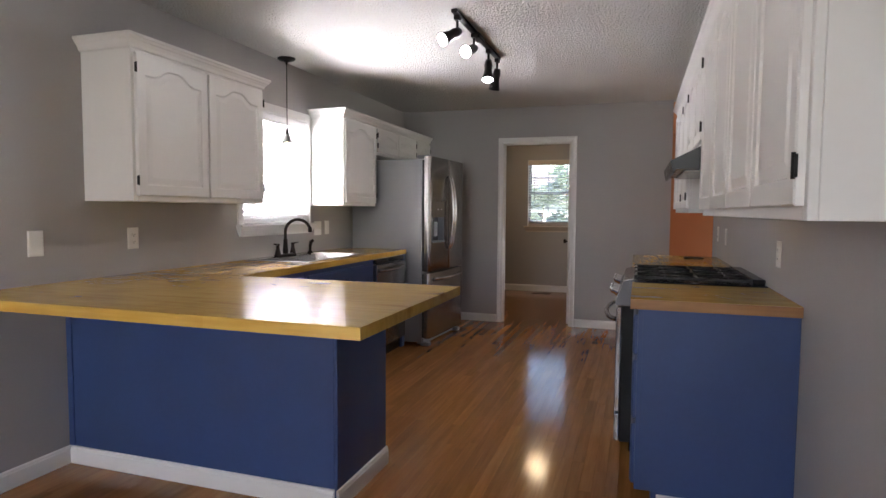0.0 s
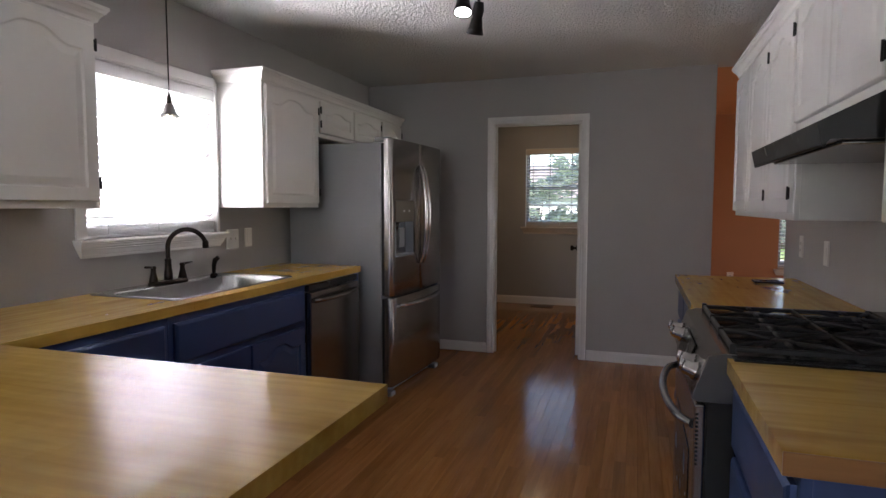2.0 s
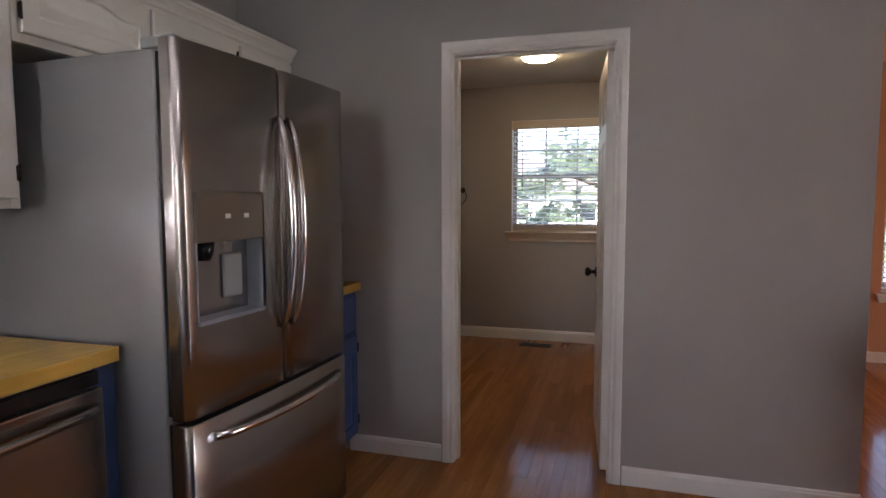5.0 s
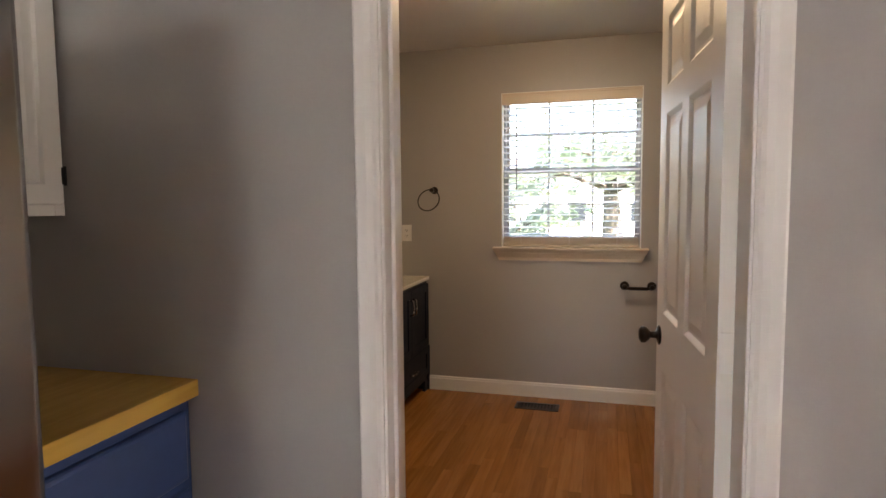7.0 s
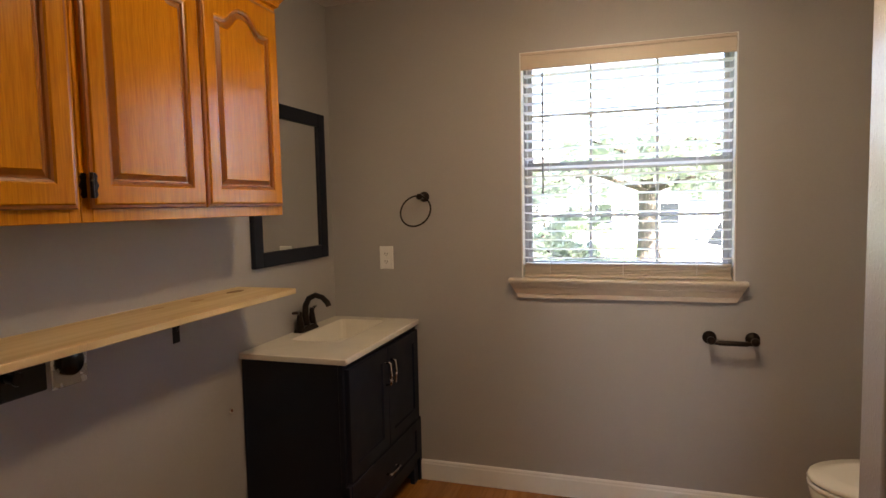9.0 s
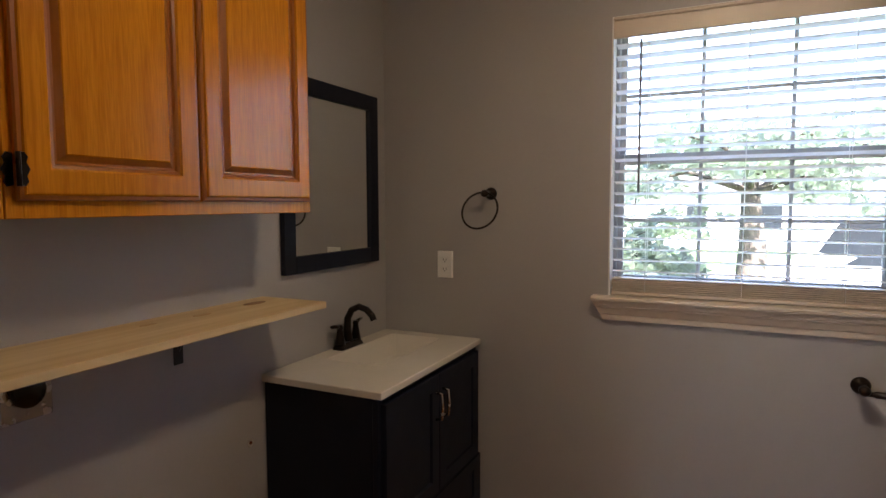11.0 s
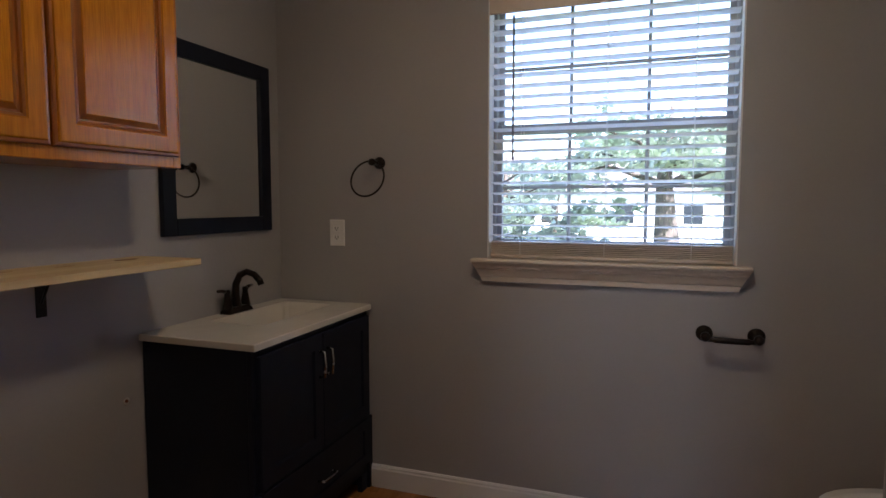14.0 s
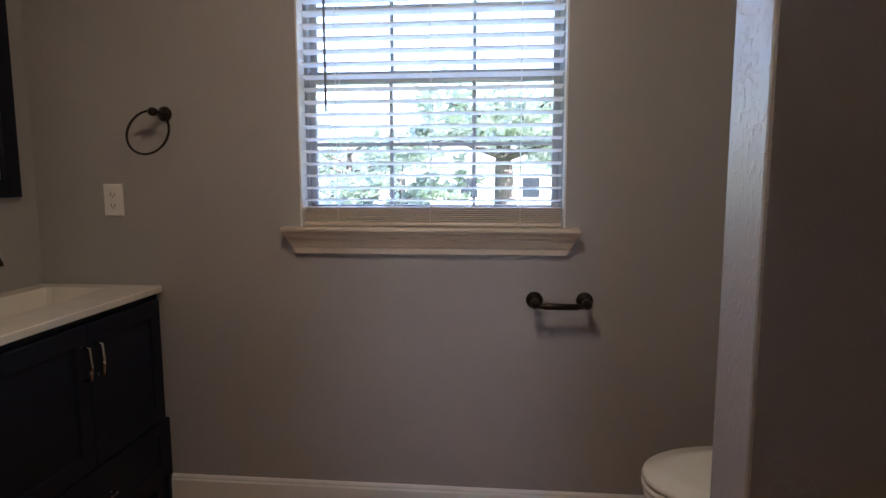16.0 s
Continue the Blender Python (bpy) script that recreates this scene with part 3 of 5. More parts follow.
window("window_bath", "y", FY + 0.045, -1.745, -0.825, 1.045, 2.09, 2, 3, "grey-framed double-hung window with muntins")
structure("trim_window_bath", boxes((-1.745, -1.739, FY - 0.001, FY + 0.066, 1.045, 2.09), (-0.831, -0.825, FY - 0.001, FY + 0.066, 1.045, 2.09), (-1.745, -0.825, FY - 0.001, FY + 0.066, 2.084, 2.09)), TRIM, "white window reveal lining", "window trim")
sill("sill_bath", -1.80, -0.78, 1.045, FY, CREAM, h=0.092)
blind("y", FY + 0.032, -1.738, -0.832, 2.083, 1.118, 1.046, -7, "white two-inch blind, partly raised stack on the sill")

window("window_kitchen", "x", LW - 0.155, 3.97, 4.875, 1.165, 2.02, 2, 3, "double-hung window over the kitchen sink")
sill("sill_kitchen", 3.90, 4.925, 1.167, LW, TRIM, "x", 0.085)
structure("trim_window_kitchen", boxes((LW, LW + 0.014, 3.912, 3.97, 1.169, 2.08), (LW, LW + 0.014, 4.875, 4.893, 1.169, 2.08), (LW, LW + 0.014, 3.97, 4.875, 2.02, 2.08), bev=0.003), TRIM, "white flat window casing", "window trim")
blind("x", LW - 0.032, 3.976, 4.869, 2.018, 1.24, 1.168, -40, "white two-inch blind glowing with daylight", False)

window("window_dining", "y", FY + 0.045, 1.315, 2.275, 0.578, 2.06, 2, 3, "tall double-hung dining room window")
sill("sill_dining", 1.27, 2.32, 0.577, FY - 0.004, CREAM)
blind("y", FY + 0.03, 1.321, 2.269, 2.05, 0.60, 0.58, 9, "white two-inch blind, let down and open")

# window behind the walker, never in view, added around the back fill lamp
window("window_unseen_back", "y", BACK - 0.13, -2.15, -0.25, 0.95, 2.12, 1, 2, "wide plain window added out of view behind the peninsula end of the room")
structure("trim_window_unseen_back", boxes((-2.21, -2.15, BACK, BACK + 0.014, 0.95, 2.18), (-0.25, -0.19, BACK, BACK + 0.014, 0.95, 2.18), (-2.15, -0.25, BACK, BACK + 0.014, 2.12, 2.18), (-2.21, -0.19, BACK, BACK + 0.03, 0.925, 0.95), bev=0.003), TRIM, "white flat window casing", "window trim")


# ---------- bathroom door, standing open against its hinges ----------
def six_panel_door():
    W, H, T = 0.752, 2.025, 0.035
    d = thing("door_bath", (DX1 - 0.004, DB - 0.002, 0.008), "white six-panel bathroom door standing wide open", "door", kind="structure")
    xs = [0, 0.105, 0.335, 0.417, 0.647, W]
    zs = [0, 0.20, 0.80, 0.985, 1.62, 1.705, 1.915, H]
    b = bmesh.new()
    for side in (0, 1):
        yf, s = (0.0, 1) if side == 0 else (T, -1)
        for i in range(5):
            for j in range(7):
                x0, x1, z0, z1 = xs[i], xs[i + 1], zs[j], zs[j + 1]
                q = lambda k, dep: [Vector(p) for p in ((x0 + k, yf + s * dep, z0 + k), (x1 - k, yf + s * dep, z0 + k), (x1 - k, yf + s * dep, z1 - k), (x0 + k, yf + s * dep, z1 - k))]
                loops = [q(0, 0)]
                if i in (1, 3) and j in (1, 3, 5):
                    loops += [q(0.004, 0.002), q(0.014, 0.009), q(0.022, 0.009), q(0.048, 0.003)]
                for a, c in zip(loops, loops[1:]):
                    va, vc = [b.verts.new(p) for p in a], [b.verts.new(p) for p in c]
                    for k in range(4):
                        f = [va[k], va[(k + 1) % 4], vc[(k + 1) % 4], vc[k]]
                        b.faces.new(f if side == 0 else f[::-1])
                vv = [b.verts.new(p) for p in loops[-1]]
                b.faces.new(vv if side == 0 else vv[::-1])
    rim = [(0, 0), (W, 0), (W, H), (0, H)]
    for k in range(4):
        (xa, za), (xb, zb) = rim[k], rim[(k + 1) % 4]
        b.faces.new([b.verts.new(p) for p in ((xa, 0, za), (xa, T, za), (xb, T, zb), (xb, 0, zb))])
    bmesh.ops.remove_doubles(b, verts=b.verts, dist=0.0002)
    bmesh.ops.recalc_face_normals(b, faces=b.faces)
    part("door_leaf", b, DOORPAINT, d, local=True)
    for y, s in ((0.0, -1), (T, 1)):
        kn = part("door_knob", lathe([(0.031, 0), (0.033, s * 0.004), (0.026, s * 0.008), (0.012, s * 0.012), (0.011, s * 0.030), (0.020, s * 0.036), (0.028, s * 0.048), (0.027, s * 0.060), (0.016, s * 0.067), (0.002, s * 0.068)], (W - 0.06, y, 0.905), 24, "y"), BRONZE, d, "dark bronze round knob", local=True)
    part("latch_plate", box(W - 0.001, W + 0.0015, 0.006, T - 0.006, 0.875, 0.935, 0.001), BRONZE, d, local=True)
    for z in (0.22, 1.02, 1.82):
        part("hinge", boxes((-0.006, 0.004, -0.012, 0.000, z - 0.045, z + 0.045), (-0.002, 0.0, 0.002, T - 0.004, z - 0.045, z + 0.045), bev=0.001), TRIM, d, "white painted butt hinge", local=True)
    d.rotation_euler = (0, 0, radians(95))
    return d


six_panel_door()


# ---------- kitchen cabinets ----------
def hinge_pair(parent, facing, u, w, z, origin):
    """Small black surface hinges at one edge of a door."""
    for zz in z:
        b = boxes((u - 0.006, u + 0.006, -w - 0.005, -w + 0.001, zz - 0.022, zz + 0.022), bev=0.001)
        merge(b, lathe([(0.004, -0.025), (0.004, 0.025)], (u, -w - 0.006, zz), 10))
        part("hinge", put_axes(b, origin, facing), HINGE, parent, "black hinge")


def upper_cabinet(facing, wall, y0, y1, z0, z1, doors, label, mat=None, depth=0.32, rise=0.05, hinge_left=(True,), name="wall_cabinet", rail=0.028):
    """A wall cabinet with a face frame and raised-panel doors. facing +x or -x."""
    mat = mat or CABWHITE
    s = 1 if facing == "+x" else -1
    front = wall + s * depth
    t = thing(name, (wall, (y0 + y1) / 2, z0), label, "cabinet", "oak wall cabinets" if mat is OAK else "white wall cabinets")
    xa, xb = sorted((wall + s * 0.001, front - s * 0.019))
    part("body", box(xa, xb, y0 + 0.002, y1 - 0.002, z0, z1, 0.002), mat, t)
    fa, fb = sorted((front - s * 0.019, front))
    ff = boxes((fa, fb, y0, y0 + 0.03, z0, z1), (fa, fb, y1 - 0.03, y1, z0, z1), (fa, fb, y0 + 0.03, y1 - 0.03, z0, z0 + rail + 0.01), (fa, fb, y0 + 0.03, y1 - 0.03, z1 - 0.03, z1), bev=0.0015)
    part("face_frame", ff, mat, t)
    part("frame_panel", box(*sorted((front - s * 0.019, front - s * 0.004)), y0 + 0.03, y1 - 0.03, z0 + rail + 0.01, z1 - 0.03), mat, t)
    n = doors
    w = (y1 - y0 - 0.024) / n
    for k in range(n):
        c = y0 + 0.012 + w * (k + 0.5)
        dw, dh = w - 0.014, z1 - z0 - rail - 0.018
        o = Vector((front + s * 0.0005, c, z0 + rail))
        if mat is OAK:
            dw += 0.008
            d = part("door", put_axes(lipped_front(dw, dh), o, facing), OAK, t)
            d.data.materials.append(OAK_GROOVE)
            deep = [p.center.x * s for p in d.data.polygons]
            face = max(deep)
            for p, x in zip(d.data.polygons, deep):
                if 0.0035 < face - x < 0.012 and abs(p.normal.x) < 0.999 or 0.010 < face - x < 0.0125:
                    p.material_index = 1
            if hinge_left[k % len(hinge_left)]:
                butterfly_hinge(d, facing, -dw / 2 - 0.001, (0.055, dh - 0.055), o)
            continue
        d = part("door", put_axes(panel_front(dw, dh, 0.052, rise if dh > 0.5 else rise * 0.55), o, facing), mat, t)
        left = hinge_left[k % len(hinge_left)]
        if left is None:
            continue
        u = (-dw / 2 - 0.004) if left else (dw / 2 + 0.004)
        zs = (0.075, dh - 0.075) if dh > 0.5 else (0.06, dh - 0.06)
        hinge_pair(d, facing, u, 0.016, zs, o)
    return t


def crown(name, facing, wall, y0, y1, z0, depth, mat, label, ends=(True, True)):
    """Crown moulding along the top of a cabinet run, returned at its free ends."""
    s = 1 if facing == "+x" else -1
    prof = [(0.0, 0.0), (0.010, 0.006), (0.014, 0.020), (0.026, 0.036), (0.032, 0.040), (0.036, 0.050), (0.042, 0.055), (0.042, 0.068), (0.0, 0.068)]
    pts = []
    f = wall + s * depth
    e0, e1 = (1 if ends[0] else 0), (1 if ends[1] else 0)
    if ends[0]:
        pts.append(((wall + s * 0.002, y0), (0, -1)))
    pts.append(((f, y0), (s, -e0)))
    pts.append(((f, y1), (s, e1)))
    if ends[1]:
        pts.append(((wall + s * 0.002, y1), (0, 1)))
    loops = [[Vector((px + dx * u, py + dy * u, z0 + v)) for u, v in prof] for (px, py), (dx, dy) in pts]
    b = loft(loops, True, True, False)
    merge(b, box(*sorted((wall + s * 0.002, f)), y0, y1, z0 + 0.056, z0 + 0.067))
    return single(name, b, mat, label, "moulding")


UZ0, UZ1 = 1.315, 2.062
upper_cabinet("+x", LW, 2.70, 3.77, UZ0, UZ1, 2, "white painted wall cabinet with two arched raised-panel doors", hinge_left=(True, False))
crown("crown_moulding", "+x", LW, 2.70, 3.77, UZ1 - 0.002, 0.32, CABWHITE, "white crown moulding on the sink-side cabinet")
upper_cabinet("+x", LW, 4.898, 5.54, UZ0, UZ1, 1, "white wall cabinet with one arched door beside the window", hinge_left=(False,))
upper_cabinet("+x", LW, 5.542, 6.592, 1.80, UZ1, 2, "short white cabinet over the refrigerator with two arched doors", hinge_left=(True, False))
upper_cabinet("+x", LW, 6.594, DY - 0.004, UZ0 + 0.015, UZ1, 1, "white wall cabinet between refrigerator and door wall", hinge_left=(False,))
crown("crown_moulding", "+x", LW, 4.898, DY - 0.004, UZ1 - 0.002, 0.32, CABWHITE, "white crown moulding over the refrigerator run", (True, False))
upper_cabinet("-x", RW, 1.635, 3.52, 1.263, 2.075, 4, "long white wall cabinet with four arched doors", hinge_left=(False, None, None, None))
upper_cabinet("-x", RW, 3.522, 4.392, 1.605, 2.075, 2, "short white wall cabinet above the range hood", hinge_left=(False, None))
upper_cabinet("-x", RW, 4.394, 5.78, 1.275, 2.075, 3, "white wall cabinet with three arched doors over the far counter", hinge_left=(False, False, None))
crown("crown_moulding", "-x", RW, 1.635, 5.78, 2.073, 0.32, CABWHITE, "white crown moulding over the range run")

BASE_TOP, TOP = 0.872, 0.915


def base_cabinet(facing, wall, depth, y0, y1, layout, label, end=None):
    """Base unit on a recessed plinth. layout: rows (kind, u0, u1, z0, z1) of fronts along its length."""
    s = 1 if facing == "+x" else -1
    front = wall + s * depth
    t = thing("base_cabinet", (wall, (y0 + y1) / 2, 0), label, "cabinet", "navy base cabinets")
    xa, xb = sorted((wall + s * 0.002, front - s * 0.02))
    part("face_frame", box(*sorted((front - s * 0.02, front)), y0, y1, 0.095, BASE_TOP, 0.0012), CABBLUE, t)
    part("side_panel", box(xa, xb, y0, y0 + 0.016, 0.095, BASE_TOP, 0.0012), CABBLUE, t)
    part("side_panel", box(xa, xb, y1 - 0.016, y1, 0.095, BASE_TOP, 0.0012), CABBLUE, t)
    part("bottom", box(xa, xb, y0 + 0.016, y1 - 0.016, 0.096, 0.112, 0.0012), CABBLUE, t)
    part("plinth", box(*sorted((wall + s * 0.02, front - s * 0.07)), y0 + 0.002, y1 - 0.002, 0.001, 0.095), CABBLUE, t)
    for kind, a, b, z0, z1 in layout:
        o = Vector((front + s * 0.0005, (a + b) / 2, z0))
        if kind == "drawer":
            part("drawer_front", put_axes(slab_front(b - a, z1 - z0), o, facing), CABBLUE, t)
        else:
            d = part("door", put_axes(panel_front(b - a, z1 - z0, 0.05, 0.045), o, facing), CABBLUE, t)
            hinge_pair(d, facing, (a - b) / 2 - 0.003 if kind == "door_l" else (b - a) / 2 + 0.003, 0.014, (0.07, z1 - z0 - 0.07), o)
    return t


def two_doors(a, b, z0, z1):
    m = (a + b) / 2
    return [("door_l", a, m - 0.006, z0, z1), ("door_r", m + 0.006, b, z0, z1)]


base_cabinet("+x", LW, 0.61, 3.10, 3.80, [("drawer", 3.30, 3.775, 0.665, 0.84)] + two_doors(3.30, 3.775, 0.115, 0.64), "navy-blue base cabinet in the corner of the counter")
base_cabinet("+x", LW, 0.61, 3.802, 4.862, [("drawer", 3.83, 4.83, 0.665, 0.84)] + two_doors(3.83, 4.83, 0.115, 0.635), "navy-blue sink base cabinet with arched doors")
base_cabinet("+x", LW, 0.68, 6.53, DY - 0.003, [("drawer", 6.56, 7.03, 0.665, 0.84), ("door_r", 6.56, 7.03, 0.115, 0.64)], "navy-blue base cabinet beside the door wall")
base_cabinet("-x", RW, 0.605, 2.99, 3.618, [("drawer", 3.005, 3.60, 0.675, 0.845), ("drawer", 3.005, 3.60, 0.40, 0.65), ("drawer", 3.005, 3.60, 0.115, 0.375)], "navy-blue drawer base cabinet beside the range")
base_cabinet("-x", RW, 0.61, 4.402, 5.69, [("drawer", 4.42, 4.83, 0.675, 0.845), ("drawer", 4.85, 5.26, 0.675, 0.845), ("drawer", 5.28, 5.67, 0.675, 0.845), ("door_l", 4.42, 4.83, 0.115, 0.65), ("door_r", 4.85, 5.26, 0.115, 0.65), ("door_l", 5.28, 5.67, 0.115, 0.65)], "navy-blue base cabinet with three drawers and doors")
single("end_panel_skirt", boxes((0.05, 0.56, 2.977, 2.988, 0.0, 0.088), bev=0.003), TRIM, "white skirting at the end of the drawer cabinet", "baseboard")

# peninsula carcass
pen = thing("peninsula_cabinet", (-1.9, 2.9, 0), "deep-blue painted peninsula cabinet with plain panels", "cabinet")
part("back_panel", box(LW + 0.001, -1.251, 2.581, 2.60, 0.0, BASE_TOP, 0.002), CABBLUE, pen)
part("end_panel", box(-1.251, -1.236, 2.581, 3.089, 0.0, BASE_TOP, 0.002), CABBLUE, pen)
part("body", box(LW + 0.03, -1.252, 2.601, 3.088, 0.09, BASE_TOP), CABBLUE, pen)
part("corner_strip", box(LW + 0.001, LW + 0.035, 2.572, 2.5805, 0.09, BASE_TOP, 0.002), CABBLUE, pen)


STAVE_X, STAVE_Y = stave_wood("maple_stave_x", 0), stave_wood("maple_stave_y", 1)
stave_rng = random.Random(5)


def staves(top, x0, x1, y0, y1, along):
    """Edge-glued staves filling a rectangle of worktop, each a block with finely eased edges."""
    a0, a1, c0, c1 = (x0, x1, y0, y1) if along == 0 else (y0, y1, x0, x1)
    n = max(1, round((c1 - c0) / 0.044))
    w = (c1 - c0) / n
    for k in range(n):
        p = a0
        first = True
        while p < a1 - 1e-6:
            q = min(a1, p + (stave_rng.uniform(0.2, 0.75) if first else stave_rng.uniform(0.45, 0.85)))
            if a1 - q < 0.16:
                q = a1
            first = False
            e = 0.00004 if k not in (0, n - 1) else 0.0018
            u0, u1 = c0 + k * w, c0 + (k + 1) * w
            v = []
            for z, g in ((BASE_TOP + 0.001, 0.0), (TOP - e, 0.0), (TOP, e)):
                ga = g if e < 0.001 else 0.00004
                r = ((p + (ga if z == TOP else 0), u0 + (g if k == 0 or e < 0.001 else 0.00004 * (z == TOP))), (q - (ga if z == TOP else 0), u0 + (g if k == 0 or e < 0.001 else 0.00004 * (z == TOP))), (q - (ga if z == TOP else 0), u1 - (g if k == n - 1 or e < 0.001 else 0.00004 * (z == TOP))), (p + (ga if z == TOP else 0), u1 - (g if k == n - 1 or e < 0.001 else 0.00004 * (z == TOP))))
                v.append([Vector((s_, t_, z)) if along == 0 else Vector((t_, s_, z)) for s_, t_ in r])
            part("stave", loft(v, True, True, False), STAVE_X if along == 0 else STAVE_Y, top)
            p = q


def counter(x0, x1, y0, y1, along, label):
    t = thing("countertop", (x0, y0, TOP), label, "worktop")
    staves(t, x0, x1, y0, y1, along)
    return t


counter(LW + 0.001, -0.858, 2.03, 3.115, 0, "oiled maple butcher-block top on the blue peninsula")
SX0, SX1, SY0, SY1 = -2.70, -2.19, 3.93, 4.85
w2 = thing("countertop", (LW, 4.4, TOP), "maple butcher-block worktop around the sink", "worktop")
staves(w2, LW + 0.001, -2.118, 3.1152, SY0 + 0.015, 1)
staves(w2, LW + 0.001, -2.118, SY1 - 0.015, 5.575, 1)
staves(w2, LW + 0.001, SX0 + 0.015, SY0 + 0.0152, SY1 - 0.0152, 1)
staves(w2, SX1 - 0.015, -2.118, SY0 + 0.0152, SY1 - 0.0152, 1)
counter(LW + 0.001, -2.03, 6.525, DY - 0.002, 1, "butcher-block worktop between refrigerator and door wall")
rc_top = counter(-0.072, RW - 0.001, 2.9762, 3.622, 0, "butcher-block worktop beside the range, brown end edge")
part("edge_band", box(-0.072, RW - 0.001, 2.97, 2.976, BASE_TOP + 0.001, TOP - 0.0005, 0.001), wood("edge_band_brown", (0.36, 0.18, 0.060), (0.27, 0.12, 0.035), 0.4, 0, 16), rc_top, "brown end-grain edge")
counter(-0.085, RW - 0.001, 4.398, 5.715, 1, "butcher-block worktop beyond the range")


# ---------- sink, faucet ----------
def rrect(x0, x1, y0, y1, r, z, n=5):
    pts = []
    for cx, cy, a in ((x1 - r, y1 - r, 0), (x0 + r, y1 - r, 90), (x0 + r, y0 + r, 180), (x1 - r, y0 + r, 270)):
        for k in range(n + 1):
            t = radians(a + 90 * k / n)
            pts.append(Vector((cx + r * math.cos(t), cy + r * math.sin(t), z)))
    return pts


sk = thing("kitchen_sink", (-2.45, 4.4, TOP), "stainless drop-in kitchen sink in the butcher block", "sink")
bx0, bx1, by0, by1 = SX0 + 0.085, SX1 - 0.025, SY0 + 0.03, SY1 - 0.03
part("basin", loft([rrect(SX0, SX1, SY0, SY1, 0.03, TOP + 0.001), rrect(SX0, SX1, SY0, SY1, 0.03, TOP + 0.006), rrect(SX0 + 0.006, SX1 - 0.006, SY0 + 0.006, SY1 - 0.006, 0.03, TOP + 0.009), rrect(bx0 - 0.012, bx1 + 0.012, by0 - 0.012, by1 + 0.012, 0.07, TOP + 0.006), rrect(bx0, bx1, by0, by1, 0.07, TOP - 0.006), rrect(bx0 + 0.012, bx1 - 0.012, by0 + 0.012, by1 - 0.012, 0.06, TOP - 0.14), rrect(bx0 + 0.04, bx1 - 0.04, by0 + 0.04, by1 - 0.04, 0.04, TOP - 0.17)], False, True, True), SINK, sk)
part("drain", lathe([(0.045, 0.0), (0.045, 0.003), (0.03, 0.004), (0.028, 0.001), (0.002, 0.001)], (-2.43, 4.4, TOP - 0.169), 20), CHROME, sk)

fc = thing("kitchen_faucet", (-2.648, 4.375, TOP + 0.008), "oil-rubbed bronze gooseneck faucet with two levers", "faucet")
FX, FYK, FZ = -2.648, 4.375, TOP + 0.007
part("deck_plate", loft([rrect(FX - 0.03, FX + 0.03, FYK - 0.13, FYK + 0.13, 0.029, FZ), rrect(FX - 0.03, FX + 0.03, FYK - 0.13, FYK + 0.13, 0.029, FZ + 0.008), rrect(FX - 0.024, FX + 0.024, FYK - 0.124, FYK + 0.124, 0.024, FZ + 0.016)], True, True, False), BRONZE, fc)
gx, gy = 0.86, 0.51   # the spout is turned part way along the counter
neck = [(FX, FYK, FZ + 0.015), (FX, FYK, FZ + 0.10), (FX, FYK, FZ + 0.185)]
for k in range(1, 15):
    a = radians(180 - 165 * k / 14)
    u = 0.095 * (1 + math.cos(a))
    neck.append((FX + gx * u, FYK + gy * u, FZ + 0.185 + 0.095 * math.sin(a)))
part("spout", tube(neck, 0.012, 12), BRONZE, fc)
part("spout_base", lathe([(0.022, 0), (0.022, 0.03), (0.018, 0.06), (0.016, 0.10), (0.018, 0.105), (0.014, 0.115)], (FX, FYK, FZ + 0.015), 18), BRONZE, fc)
e = Vector(neck[-1])
part("spout_tip", lathe([(0.013, 0.012), (0.016, 0.0), (0.016, -0.028), (0.011, -0.03)], e, 16), BRONZE, fc)
for sgn in (-1, 1):
    h = part("handle", lathe([(0.024, 0), (0.022, 0.012), (0.014, 0.045), (0.012, 0.068), (0.016, 0.074), (0.010, 0.084)], (FX, FYK + sgn * 0.102, FZ + 0.014), 16), BRONZE, fc)
    part("lever", tube([(FX, FYK + sgn * 0.098, FZ + 0.09), (FX + 0.005, FYK + sgn * 0.13, FZ + 0.094), (FX + 0.01, FYK + sgn * 0.165, FZ + 0.097)], 0.006, 8, [0.008, 0.006, 0.0055]), BRONZE, h)
sp = thing("side_sprayer", (-2.625, 4.70, TOP + 0.006), "dark bronze side sprayer at the sink", "sprayer")
part("collar", lathe([(0.022, 0), (0.022, 0.008), (0.016, 0.02)], (-2.625, 4.70, TOP + 0.006), 16), BRONZE, sp)
part("wand", tube([(-2.625, 4.70, TOP + 0.024), (-2.625, 4.702, TOP + 0.07), (-2.618, 4.705, TOP + 0.10), (-2.60, 4.713, TOP + 0.116)], 0.014, 12, [0.011, 0.013, 0.015, 0.012]), BRONZE, sp)


# ---------- dishwasher ----------
dwt = thing("dishwasher", (-2.4, 5.18, 0), "stainless dishwasher under the butcher block", "dishwasher")
part("tub", box(LW + 0.02, -2.14, 4.868, 5.50, 0.10, 0.868), FRIDGE_SIDE, dwt)
part("door", box(-2.139, -2.095, 4.873, 5.495, 0.115, 0.822, 0.006, 2), STEEL, dwt)
part("control_strip", box(-2.139, -2.108, 4.873, 5.495, 0.828, 0.865, 0.003), BLACK, dwt)
part("kick_plate", box(-2.20, -2.15, 4.873, 5.495, 0.005, 0.098), BLACK, dwt)
hp = [(-2.09, 4.90 + 0.57 * k / 14, 0.772) for k in range(15)]
part("handle", tube([(p[0] + 0.034 * math.sin(math.pi * min(1, max(0, k / 14))) ** 0.35, p[1], p[2]) for k, p in enumerate(hp)], 0.013, 10), STEEL, dwt)
